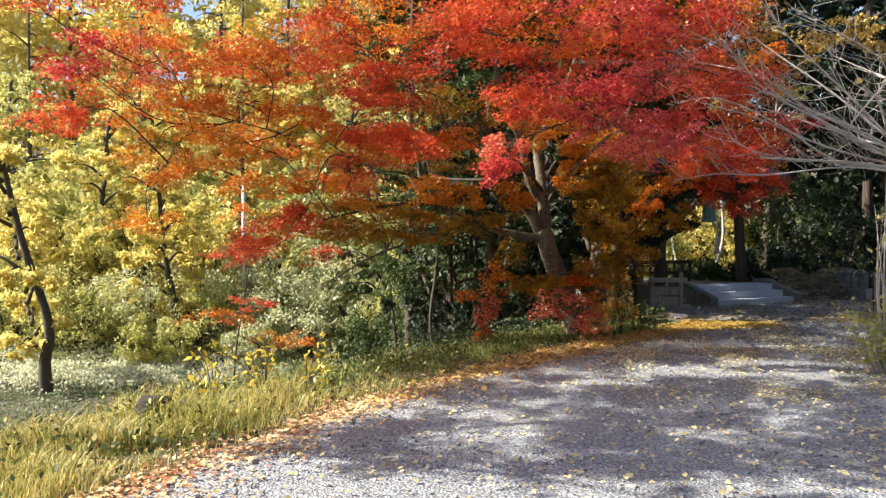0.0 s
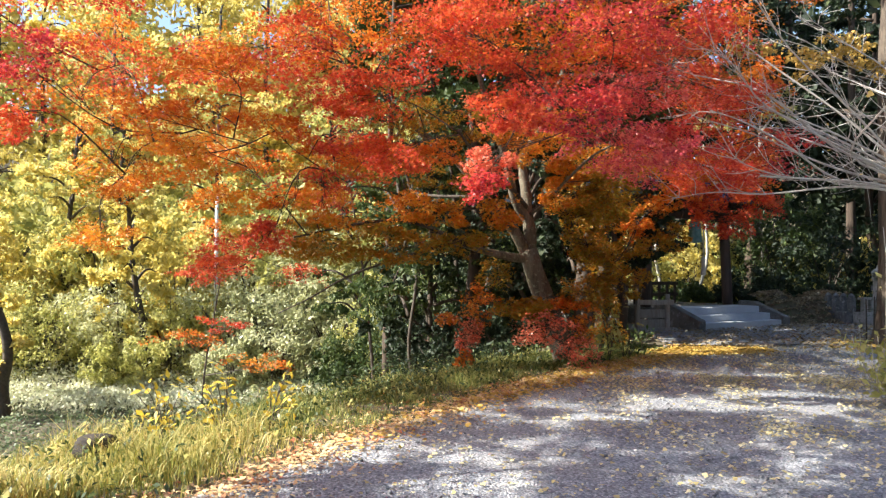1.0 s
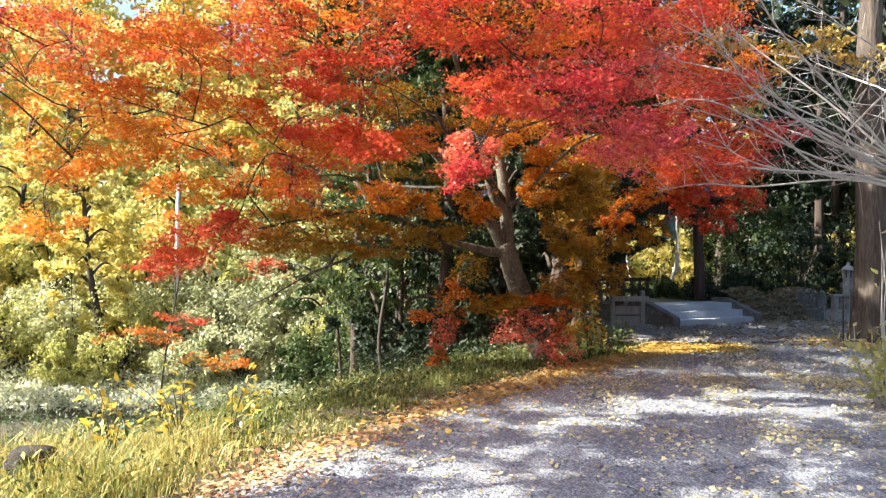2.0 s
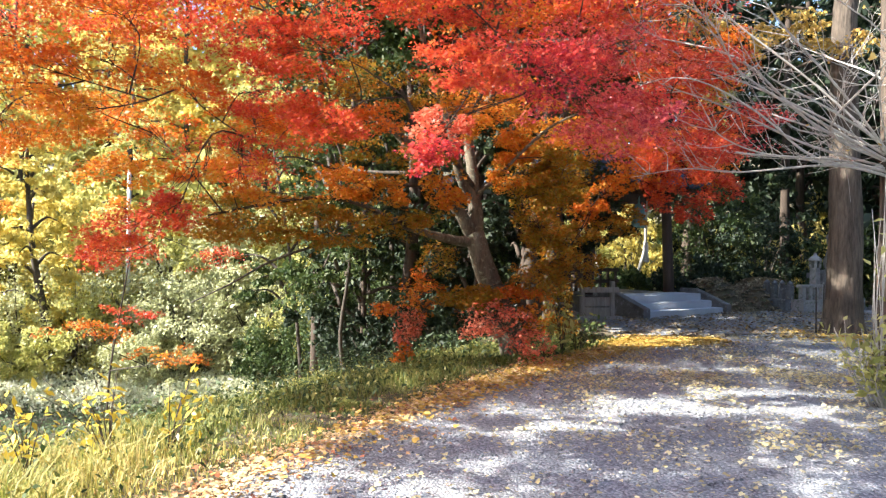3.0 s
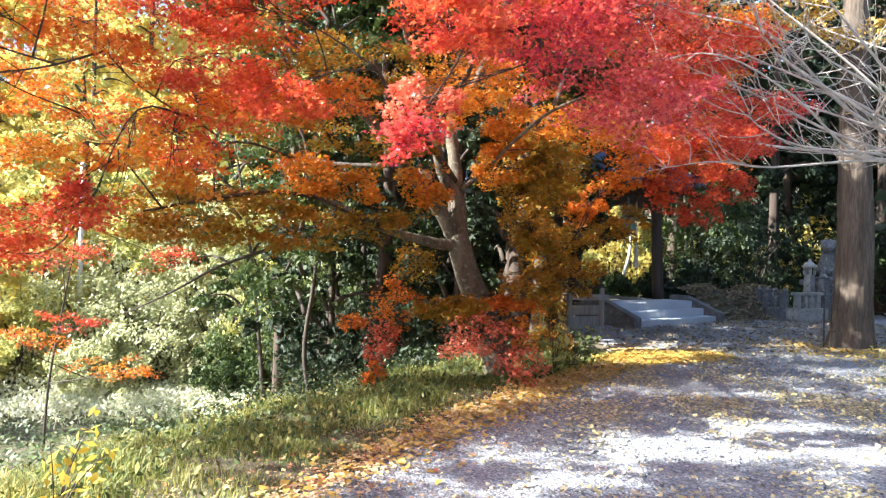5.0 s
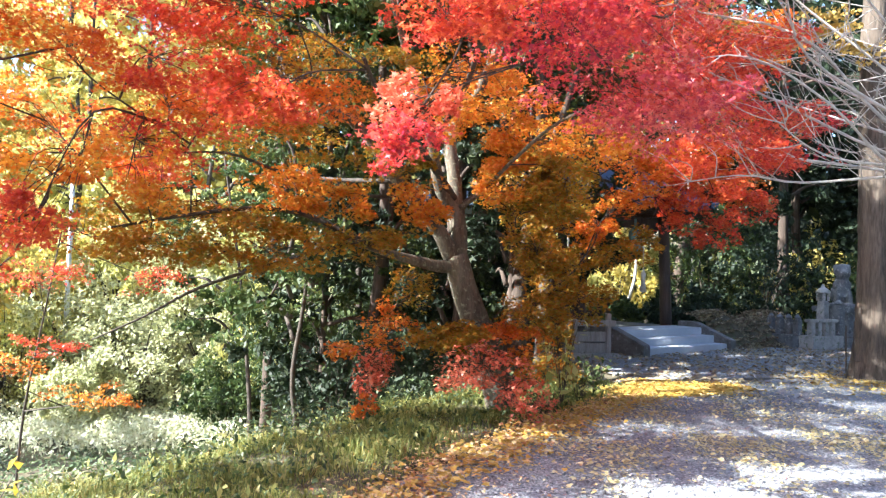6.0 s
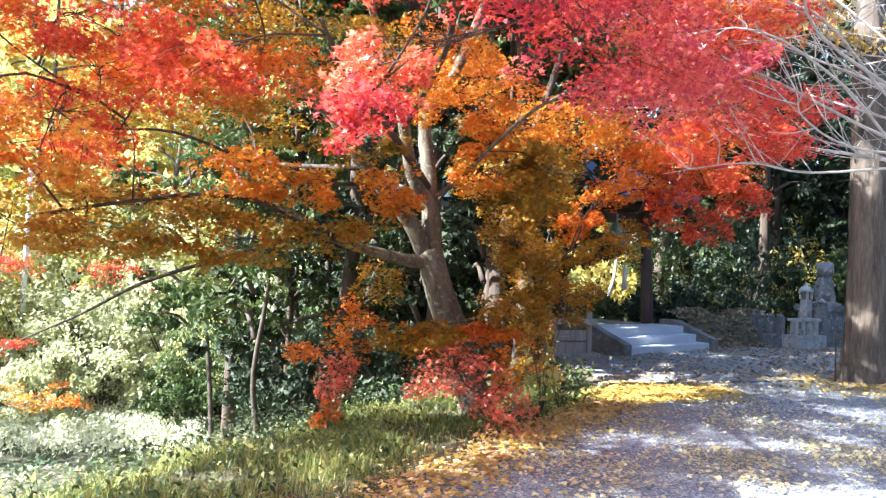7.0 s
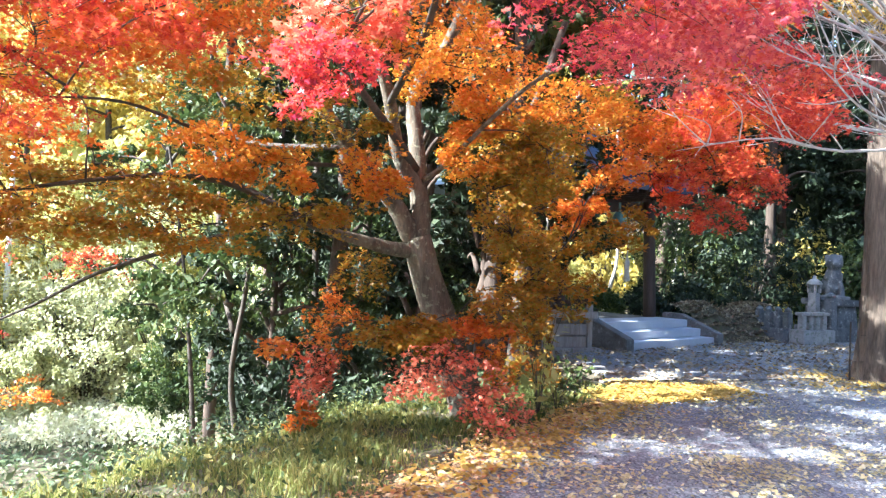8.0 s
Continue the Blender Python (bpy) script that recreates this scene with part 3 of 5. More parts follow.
    t.spray((-5.0, 12.4, 4.9), (1.2, 1.0, 0.6), M_ORANGE, 1700)
    t.spray((-0.4, 11.6, 3.9), (0.9, 0.8, 0.4), M_OLIVE, 1800)
    t.spray((1.5, 11.8, 0.95), (0.5, 0.35, 0.12), M_OLIVE, 800, pads=5)
    t.spray((5.0, 12.9, 3.1), (0.6, 0.5, 0.35), M_RED, 1500)
    t.spray((4.5, 13.0, 3.0), (0.5, 0.5, 0.3), M_ORANGE, 1300)
    t.spray((3.0, 13.4, 2.5), (0.6, 0.5, 0.4), M_OLIVE, 1200)
    t.spray((5.9, 13.0, 2.7), (0.35, 0.4, 0.35), M_RED, 900)
    t.spray((-1.23, 10.50, 3.06), (0.8, 0.6, 0.3), M_ORANGE, 1300)
    t.spray((-1.34, 10.00, 2.58), (0.7, 0.6, 0.3), M_RED, 1200)
    t.spray((-2.62, 9.50, 3.41), (0.7, 0.6, 0.3), M_AMBER, 1300)
    t.spray((-1.14, 12.00, 2.12), (0.9, 0.6, 0.2), M_OLIVE, 1100)
    t.spray((-1.53, 11.60, 1.78), (0.8, 0.6, 0.2), M_OLIVE, 1000)
    # the crown's high dome, added above view to shade the road and court
    t.spray((-2.2, 11.2, 6.8), (1.5, 1.3, 0.6), M_ORANGE, 1400, 0.09)
    t.spray((-0.4, 10.4, 6.4), (1.4, 1.2, 0.6), M_RED, 1400, 0.09)
    t.spray((-0.8, 13.2, 7.2), (1.6, 1.4, 0.6), M_AMBER, 1400, 0.09)
    t.spray((1.0, 9.4, 6.2), (1.4, 1.2, 0.5), M_RED, 1300, 0.09)
    t.spray((1.4, 13.8, 7.0), (1.6, 1.3, 0.6), M_AMBER, 1300, 0.09)
    t.spray((4.2, 12.0, 6.9), (1.7, 1.5, 0.8), M_ORANGE, 1700, 0.08)
    t.spray((5.6, 12.8, 6.6), (1.5, 1.4, 0.8), M_ORANGE, 1500, 0.08)
    t.spray((2.2, 11.2, 7.2), (1.7, 1.5, 0.8), M_RED, 1700, 0.08)
    t.spray((3.6, 13.4, 8.0), (1.7, 1.5, 0.8), M_ORANGE, 1500, 0.08)
    t.spray((0.6, 12.6, 7.6), (1.7, 1.5, 0.8), M_AMBER, 1500, 0.08)
    t.spray((1.8, 14.5, 8.2), (1.6, 1.3, 0.7), M_AMBER, 2600, 0.09)
    t.spray((0.3, 14.4, 9.1), (1.6, 1.3, 0.7), M_ORANGE, 2600, 0.09)
    t.spray((3.2, 14.8, 7.4), (1.5, 1.2, 0.7), M_AMBER, 2400, 0.09)
    t.spray((-1.4, 15.4, 8.4), (1.6, 1.3, 0.7), M_AMBER, 2600, 0.09)
    t.spray((-2.8, 14.9, 9.0), (1.6, 1.3, 0.7), M_ORANGE, 2600, 0.09)
    t.spray((0.2, 16.0, 9.3), (1.6, 1.3, 0.7), M_AMBER, 2600, 0.09)
    # low shoots round the foot
    t.spray((1.85, 11.6, 0.60), (0.66, 0.42, 0.34), M_CORAL, 1300, 0.056, pads=30)
    t.spray((2.25, 11.6, 0.30), (0.45, 0.35, 0.30), M_CORAL, 650, 0.056, pads=20)
    t.spray((1.55, 12.1, 0.92), (0.6, 0.35, 0.14), M_OLIVE, 1000, pads=8)
    t.spray((2.2, 12.0, 1.0), (0.6, 0.35, 0.14), M_ORANGE, 900, pads=8)
    t.spray((0.95, 12.4, 0.95), (0.36, 0.32, 0.38), M_ORANGE, 900, 0.055, pads=18)
    t.spray((0.75, 12.3, 0.42), (0.34, 0.3, 0.38), M_CORAL, 850, 0.055, pads=18)
    t.spray((0.6, 12.25, 0.10), (0.25, 0.25, 0.22), M_ORANGE, 450, pads=7)
    t.spray((1.15, 12.6, 1.45), (0.32, 0.3, 0.38), M_OLIVE, 750, 0.055, pads=16)
    t.spray((0.35, 12.5, 0.75), (0.3, 0.3, 0.2), M_ORANGE, 350, pads=6)
    t.spray((0.6, 11.9, 1.95), (0.7, 0.5, 0.25), M_OLIVE, 1300)
    t.spray((-0.4, 11.6, 1.75), (0.7, 0.5, 0.2), M_OLIVE, 1100)
    t.spray((-1.6, 11.5, 1.8), (0.8, 0.5, 0.2), M_OLIVE, 1100)
    t.spray((2.7, 13.6, 2.9), (0.6, 0.5, 0.4), M_OLIVE, 1300)
    t.spray((3.4, 13.6, 3.0), (0.6, 0.5, 0.4), M_OLIVE, 1300)
    t.spray((2.5, 12.0, 1.15), (0.6, 0.4, 0.26), M_OLIVE, 1000, 0.056, pads=16)
    t.spray((1.6, 11.9, 0.85), (0.6, 0.4, 0.24), M_OLIVE, 800, 0.056, pads=16)
    # dull boughs that hide the slender trunks
    t.spray((2.6, 12.2, 1.95), (0.5, 0.4, 0.4), M_OLIVE, 1300, 0.058, pads=18)
    t.spray((2.95, 12.5, 2.55), (0.6, 0.45, 0.4), M_OLIVE, 1500, 0.058, pads=18)
    t.spray((3.15, 13.2, 1.6), (0.5, 0.4, 0.45), M_OLIVE, 1300, 0.058, pads=18)
    t.spray((3.35, 13.4, 2.2), (0.5, 0.4, 0.4), M_AMBER, 1100, 0.058, pads=16)
    t.spray((2.2, 12.5, 2.6), (0.4, 0.35, 0.3), M_AMBER, 900, 0.058, pads=14)
    t.spray((3.05, 13.0, 0.95), (0.4, 0.35, 0.35), M_OLIVE, 900, 0.058, pads=16)
    t.spray((3.2, 13.4, 0.45), (0.4, 0.35, 0.35), M_OLIVE, 900, 0.058, pads=16)
    t.spray((2.75, 12.7, 0.6), (0.35, 0.3, 0.35), M_ORANGE, 600, 0.058, pads=14)
    # high boughs, mostly out of view, added to shade the gravel and court
    t.spray((-2.7, 8.5, 6.4), (1.1, 0.8, 0.4), M_RED, 1700, 0.08)
    t.spray((-1.2, 8.5, 6.0), (1.1, 0.8, 0.4), M_ORANGE, 1700, 0.08)
    t.spray((0.2, 8.6, 5.7), (1.1, 0.8, 0.4), M_RED, 1700, 0.08)
    t.spray((5.5, 14.7, 5.2), (1.1, 0.9, 0.5), M_ORANGE, 1900, 0.075)
    t.spray((4.6, 14.5, 6.0), (1.1, 0.9, 0.5), M_RED, 1900, 0.075)
    t.spray((6.3, 14.8, 4.6), (0.8, 0.8, 0.45), M_ORANGE, 1500, 0.075)
    t.spray((-5.6, 9.3, 5.0), (1.1, 0.9, 0.4), M_CRIMSON, 1700)
    t.spray((-4.6, 10.2, 5.2), (1.1, 0.9, 0.4), M_RED, 1700)
    t.spray((-6.2, 10.4, 5.3), (1.1, 0.9, 0.4), M_ORANGE, 1700)
    t.spray((-6.8, 8.6, 5.1), (1.1, 0.9, 0.4), M_RED, 1700, 0.075)
    t.spray((-7.2, 9.8, 5.4), (1.1, 0.9, 0.4), M_ORANGE, 1700, 0.075)
    t.spray((-6.0, 8.0, 5.6), (1.1, 0.9, 0.4), M_ORANGE, 1700, 0.075)
    t.spray((-3.6, 9.6, 5.5), (1.1, 0.8, 0.4), M_RED, 1700, 0.08)
    t.spray((-2.2, 9.6, 5.7), (1.1, 0.8, 0.4), M_ORANGE, 1700, 0.08)
    t.spray((-4.8, 8.9, 5.7), (1.1, 0.8, 0.4), M_ORANGE, 1700, 0.08)
    t.spray((-1.5, 9.2, 6.2), (1.2, 1.0, 0.4), M_RED, 1500, 0.085)
    t.spray((-0.2, 9.0, 6.6), (1.2, 1.0, 0.4), M_ORANGE, 1500, 0.085)
    t.spray((1.2, 10.5, 6.4), (1.2, 1.0, 0.4), M_RED, 1500, 0.085)
    t.spray((-3.0, 9.3, 6.5), (1.2, 1.0, 0.4), M_ORANGE, 1500, 0.085)
    t.spray((0.4, 10.6, 6.9), (1.2, 1.0, 0.4), M_AMBER, 1500, 0.085)
    t.spray((-1.6, 10.8, 7.0), (1.2, 1.0, 0.4), M_RED, 1500, 0.085)
    t.spray((-4.2, 11.2, 6.4), (1.2, 1.0, 0.4), M_ORANGE, 1500, 0.085)
    t.spray((-3.4, 7.2, 5.0), (1.1, 0.9, 0.4), M_ORANGE, 1900)
    t.spray((-1.9, 7.0, 5.0), (1.1, 0.9, 0.4), M_ORANGE, 1900)
    t.spray((-0.5, 7.0, 5.1), (1.1, 0.9, 0.4), M_RED, 1900)
    t.spray((1.3, 7.8, 5.1), (1.1, 0.9, 0.4), M_CRIMSON, 1900)
    t.spray((-5.0, 8.9, 4.9), (1.1, 0.9, 0.4), M_RED, 1700)
    t.spray((-4.6, 9.6, 5.6), (1.3, 1.0, 0.5), M_ORANGE, 1700)
    t.spray((2.8, 8.7, 5.0), (1.0, 0.9, 0.4), M_RED, 1800)
    t.spray((-2.4, 10.2, 5.6), (1.3, 1.0, 0.5), M_RED, 1700)
    t.done(M_TWIG)


maple()


def shade_maple(foot, tall, wide, boughs):
    """An unseen roadside maple, added so that its crown shades the gravel."""
    t = Tree("maple_tree", foot, "unseen spreading maple with orange leaves, added to shade the gravel", "tree", "roadside maples")
    f = np.array(foot)
    t.limb("trunk", [f + (0, 0, -0.2), f + (0.1, 0, tall * 0.2), f + (0.0, 0.1, tall * 0.45)], 0.13, 0.09, M_BARK, 12)
    for a in (0.6, 2.4, 4.4):
        way = np.array((math.cos(a), math.sin(a), 0)) * wide
        t.limb("limb", [f + (0, 0.1, tall * 0.44), f + way * 0.35 + (0, 0, tall * 0.72), f + way * 0.75 + (0, 0, tall * 0.93)], 0.035, 0.015, M_BARK)
    for i in range(boughs):
        a, k = rng.uniform(0, 6.28), math.sqrt(rng.uniform(0.02, 1))
        c = f + (math.cos(a) * k * wide, math.sin(a) * k * wide, tall * (1 - 0.14 * k * k) + rng.uniform(-0.10, 0.1) * tall)
        t.spray(c, (0.7, 0.7, 0.25), (M_ORANGE, M_AMBER, M_RED)[i % 3], 900, 0.085, OVAL)
    t.done(M_TWIG)


# Both stand out of view and are placed only for their shadows
shade_maple((-5.1, 5.2, float(height(-5.1, 5.2))), 6.8, 2.6, 40)
shade_maple((-4.6, 0.2, float(height(-4.6, 0.2))), 7.0, 2.4, 28)


def second_maple():
    t = Tree("maple_tree", (3.5, 14.6, -0.1), "slender maple with several thin grey trunks, bark darkened for shade", "tree")
    # Trunk and limbs take the shade-darkened bark
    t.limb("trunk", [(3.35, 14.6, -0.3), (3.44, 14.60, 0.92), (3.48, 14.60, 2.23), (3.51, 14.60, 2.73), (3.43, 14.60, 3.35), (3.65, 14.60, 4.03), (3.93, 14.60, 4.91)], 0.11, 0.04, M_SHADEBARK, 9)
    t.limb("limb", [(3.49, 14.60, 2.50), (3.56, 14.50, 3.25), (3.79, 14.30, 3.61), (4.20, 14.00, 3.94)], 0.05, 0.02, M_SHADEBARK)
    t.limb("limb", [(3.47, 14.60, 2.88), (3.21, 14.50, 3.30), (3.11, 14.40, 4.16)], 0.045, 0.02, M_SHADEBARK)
    t.spray((3.3, 14.4, 3.4), (0.7, 0.6, 0.5), M_OLIVE, 1600)
    t.spray((4.2, 14.5, 3.9), (0.8, 0.6, 0.5), M_OLIVE, 1600)
    t.spray((2.7, 14.4, 4.3), (0.9, 0.7, 0.5), M_ORANGE, 1600)
    t.spray((3.6, 14.2, 2.6), (0.6, 0.5, 0.3), M_OLIVE, 900)
    t.done(M_TWIG)


second_maple()


def valley_maple():
    """The farther maple whose low red boughs hang over the valley."""
    t = Tree("maple_tree", (-5.5, 19.0, -3.0), "small maple with thin red sprays above the valley", "tree")
    t.limb("trunk", [(-5.5, 19.0, -3.1), (-5.4, 19.0, -1.2), (-5.1, 18.9, 0.6), (-4.8, 18.8, 2.4)], 0.03, 0.012, M_SHADEBARK, 8)
    t.spray((-5.0, 18.3, 1.4), (1.2, 0.8, 0.3), M_RED, 900)
    t.spray((-4.6, 19.0, 2.4), (1.2, 0.8, 0.35), M_ORANGE, 900)
    t.spray((-3.71, 17.50, -0.63), (0.8, 0.6, 0.32), M_ORANGE, 650, pads=10)
    t.spray((-5.41, 17.50, -0.20), (0.9, 0.6, 0.3), M_ORANGE, 600, pads=10)
    t.spray((-2.99, 19.00, 1.29), (0.9, 0.6, 0.35), M_RED, 600, pads=10)
    t.spray((-4.62, 17.80, 0.09), (0.8, 0.6, 0.3), M_RED, 500, pads=10)
    t.done(M_TWIG)


valley_maple()


def furrowed_trunk(t, r, high):
    """A flared trunk whose bark is broken into deep wandering ridges."""
    sides, rings = 64, 90
    v = []
    for j in range(rings):
        z = -0.15 + (high + 0.15) * (j / (rings - 1)) ** 1.5
        k = max(0.0, z) / high
        rad = r * (1 - 0.62 * k) * (1 + 0.28 * math.exp(-max(0.0, z) / 0.28))
        for i in range(sides):
            a = 2 * math.pi * i / sides
            ca, sa = math.cos(a), math.sin(a)
            cut = 1 - 2 * abs(noise.noise(Vector((ca * 4.2, sa * 4.2, z * 1.1))))
            fine = noise.noise(Vector((ca * 9, sa * 9, z * 3.5)))
            lump = noise.noise(Vector((ca * 1.3, sa * 1.3, z * 0.9 + 7)))
            q = rad * (1 + 0.10 * (cut - 0.5) + 0.05 * fine + 0.07 * lump)
            v.append((ca * q + 0.05 * math.sin(z * 0.9), sa * q + 0.03 * math.sin(z * 0.7 + 1), z))
    f = [(j * sides + i, j * sides + (i + 1) % sides, (j + 1) * sides + (i + 1) % sides, (j + 1) * sides + i) for j in range(rings - 1) for i in range(sides)]
    h = Heap()
    h.add(v, f)
    h.make("trunk", M_GINKBARK, t.root)


def ginkgo(foot, label, r, high, seed_boughs, yellow, leafy=()):
    """A bare ginkgo: furrowed trunk, pale upswept boughs and short side twigs."""
    t = Tree("ginkgo_tree", foot, label, "tree", "bare ginkgos by the road")
    f = np.array(foot)
    line = [f + (0, 0, -0.15), f + (0.02, 0, 0.5), f + (0.0, 0.03, high * 0.3), f + (0.06, 0, high * 0.6), f + (0.02, 0.05, high)]
    t.wood.append(smooth(line))
    furrowed_trunk(t, r, high)
    tips = []
    for a, z0, length, lift in seed_boughs:
        way = np.array((math.cos(a), math.sin(a), 0))
        side = np.array((-way[1], way[0], 0))
        p = [f + (0, 0, z0)]
        for k in (0.3, 0.6, 0.85, 1.0):
            bend = rng.normal(0, 0.06 * length)
            p.append(f + (0, 0, z0) + way * length * k + side * bend + np.array((0, 0, lift * length * k ** 1.15 - 0.10 * length * max(0, k - 0.6) + rng.normal(0, 0.02) * length)))
        h = Heap()
        h.tube(np.array(p) - f, 0.004 + 0.0048 * length, 0.0022, 6, 0, 0.08)
        line = smooth(p, 6)
        for i in range(3, len(line) - 1):
            for _ in range(2):
                if rng.random() < 0.38:
                    ln = length * rng.uniform(0.12, 0.34) * (1 - 0.5 * i / len(line))
                    dirn = way * rng.uniform(0.3, 1) + side * rng.normal(0, 0.7) + np.array((0, 0, rng.normal(0.35, 0.45)))
                    dirn /= np.linalg.norm(dirn)
                    q = [line[i], line[i] + dirn * ln * 0.5 + rng.normal(0, 0.03, 3), line[i] + dirn * ln + (0, 0, 0.06 * ln)]
                    h.tube(np.array(q) - f, 0.006, 0.002, 4)
                    tips.append(q[-1])
                    for _ in range(1):
                        e = q[1] + (dirn + rng.normal(0, 0.5, 3)) * ln * 0.4
                        h.tube(np.array([q[1], (q[1] + e) / 2 + rng.normal(0, 0.015, 3), e]) - f, 0.0035, 0.0015, 4)
        h.make("bough", M_GINKTWIG, t.root)
    tips = np.array(tips)
    few = tips[rng.random(len(tips)) < yellow] + rng.normal(0, 0.02, 3)
    if len(few):
        leaves("leaf", few - f, FAN, 0.06, M_GINKGO, t.root, 1.0)
    for c in leafy:
        t.spray(c, (0.7, 0.7, 0.35), M_GINKGO, 500, 0.07, FAN, 9, tilt=0.9)
    t.done(M_GINKTWIG)
    return t


ginkgo((6.4, 9.95, 0.0), "bare ginkgo with furrowed grey bark and pale spreading boughs", 0.21, 8.5, [
    (3.25, 2.50, 3.4, 0.03), (3.45, 2.55, 3.1, 0.12), (3.05, 2.55, 3.5, 0.16), (3.3, 2.6, 3.4, 0.28), (3.6, 2.6, 3.1, 0.32), (2.95, 2.6, 3.3, 0.38),
    (3.4, 2.65, 3.4, 0.50), (3.15, 2.65, 3.5, 0.62), (3.75, 2.65, 2.9, 0.55), (2.8, 2.7, 3.0, 0.66), (3.5, 2.7, 3.3, 0.80), (3.0, 2.75, 3.2, 0.95),
    (4.1, 2.6, 2.6, 0.35), (2.4, 2.8, 2.6, 0.5), (4.7, 3.0, 2.2, 0.5), (0.3, 3.2, 2.5, 0.6), (5.6, 3.4, 2.5, 0.6), (1.5, 3.6, 2.4, 0.6)], 0.05)
ginkgo((9.62, 15.3, 0.0), "tall bare ginkgo with deeply furrowed trunk beside the shrine court", 0.335, 11.0, [
    (3.1, 3.9, 2.6, 0.3), (3.7, 4.3, 2.6, 0.4), (2.6, 4.6, 2.4, 0.4), (4.4, 4.8, 2.4, 0.5), (0.4, 4.5, 2.6, 0.5), (3.2, 5.4, 2.8, 0.5), (5.5, 5.0, 2.5, 0.5)], 0.15, [(7.6, 15.0, 5.7), (8.4, 15.1, 6.1), (9.2, 14.8, 5.6), (6.8, 15.2, 6.1)])


def wood_tree(name, foot, tall, crown, mat, n, size, label, lean=(0, 0), bark=M_CEDAR, r=0.16, clumps=16, low=0.35, group="", shape=OVAL):
    """A background tree: tapered trunk, a few limbs, and a ragged crown of leaf clumps."""
    t = Tree(name, foot, label, "tree", group)
    f = np.array(foot)
    top = f + (lean[0], lean[1], tall)
    t.limb("trunk", [f + (0, 0, -0.3), f + (lean[0] * 0.1 + rng.normal(0, 0.12), lean[1] * 0.2, tall * 0.12), f + (lean[0] * 0.2 + rng.normal(0, 0.14), lean[1] * 0.2, tall * 0.28), f + (lean[0] * 0.55 + rng.normal(0, 0.1), lean[1] * 0.5, tall * 0.6), top], r, r * 0.3, bark, 8)
    for i in range(clumps):
        k = low + (1.05 - low) * (i + 0.5) / clumps
        base = f + (lean[0] * k, lean[1] * k, tall * k)
        a = rng.uniform(0, 2 * math.pi)
        swell = math.sin(math.pi * min(1, (k - low) / (1.08 - low) * 0.85 + 0.15)) ** 0.7
        out = crown * swell * rng.uniform(0.35, 0.95)
        c = base + (math.cos(a) * out, math.sin(a) * out, rng.normal(0, 0.2))
        t.twigs.tube(np.array([base - (0, 0, 0.3), (base + c) / 2 + (0, 0, 0.1), c]) - f, 0.03 + 0.2 * r, 0.01, 5)
        s = crown * rng.uniform(0.28, 0.5)
        k2 = max(20, int(n / clumps * rng.uniform(0.6, 1.4)))
        t.spray(c, (s, s, s * 0.6), mat, k2, size, shape, 6, tilt=0.8, reach=False, name="crown")
    t.done(bark, "branchwork")
    return t


def shrub(foot, r, tall, mat, n, size, label, stems=6, category="shrub", group="", name="shrub"):
    """Many stems with leaf clumps from the ground up."""
    t = Tree(name, foot, label, category, group)
    f = np.array(foot)
    for _ in range(stems):
        a = rng.uniform(0, 2 * math.pi)
        tip = f + (math.cos(a) * r * 0.7, math.sin(a) * r * 0.7, tall * rng.uniform(0.7, 1.0))
        t.twigs.tube(np.array([f, (f * 0.6 + tip * 0.4) + (0, 0, tall * 0.15), tip]) - f, 0.02 + 0.008 * tall, 0.005, 5)
    pads = int(50 + 45 * r)
    mids = in_ball(pads, (0, 0, 0), (r * 1.12, r * 1.12, tall * 0.56), 0.35) + f + (0, 0, tall * 0.5)
    mids += rng.normal(0, 0.14 * r, mids.shape) * (1, 1, 1.4)
    pts = []
    for m in mids:
        s = r * rng.uniform(0.08, 0.30)
        pts.append(in_ball(max(6, int(n / pads * rng.uniform(0.3, 1.7))), m, (s, s, s * rng.uniform(0.5, 1.8))))
    pts = np.concatenate(pts)
    pts[:, 2] = np.maximum(pts[:, 2], height(pts[:, 0], pts[:, 1]) + 0.02)
    leaves("foliage", pts - f, OVAL, size, mat, t.root, 0.8, 0.2)
    t.done(M_TWIG, "branchwork")
    return t


def at(x, y, up=0.0):
    return (x, y, float(height(x, y)) + up)


# the bank of ivy-clad shrubs beyond the valley floor; the pale ones carry sunlight in their colour
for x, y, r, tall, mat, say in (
        (-13.5, 27, 1.8, 2.6, M_LIME, "yellow-green"), (-11.2, 28, 1.9, 3.0, M_PALE_SUNLIT, "pale green"), (-9.0, 27.2, 1.7, 3.2, M_LIME, "yellow-green"),
        (-7.2, 27.6, 1.8, 3.6, M_PALE_SUNLIT, "pale green"), (-5.2, 27, 1.8, 3.4, M_PALE_SUNLIT, "pale green"), (-3.2, 27.2, 1.8, 3.6, M_PALE_SUNLIT, "pale green"),
        (-1.4, 26.6, 1.7, 3.4, M_LIME, "yellow-green"), (0.3, 26, 1.6, 3.4, M_PALE_SUNLIT, "pale green"), (-6.2, 25.4, 1.1, 1.8, M_PALE_SUNLIT, "pale green"),
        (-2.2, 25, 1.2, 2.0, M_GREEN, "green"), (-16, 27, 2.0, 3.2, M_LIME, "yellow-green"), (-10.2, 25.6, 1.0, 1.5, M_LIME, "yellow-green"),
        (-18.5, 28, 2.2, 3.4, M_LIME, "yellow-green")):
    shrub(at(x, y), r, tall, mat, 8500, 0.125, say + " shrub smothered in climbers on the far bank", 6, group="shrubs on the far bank")
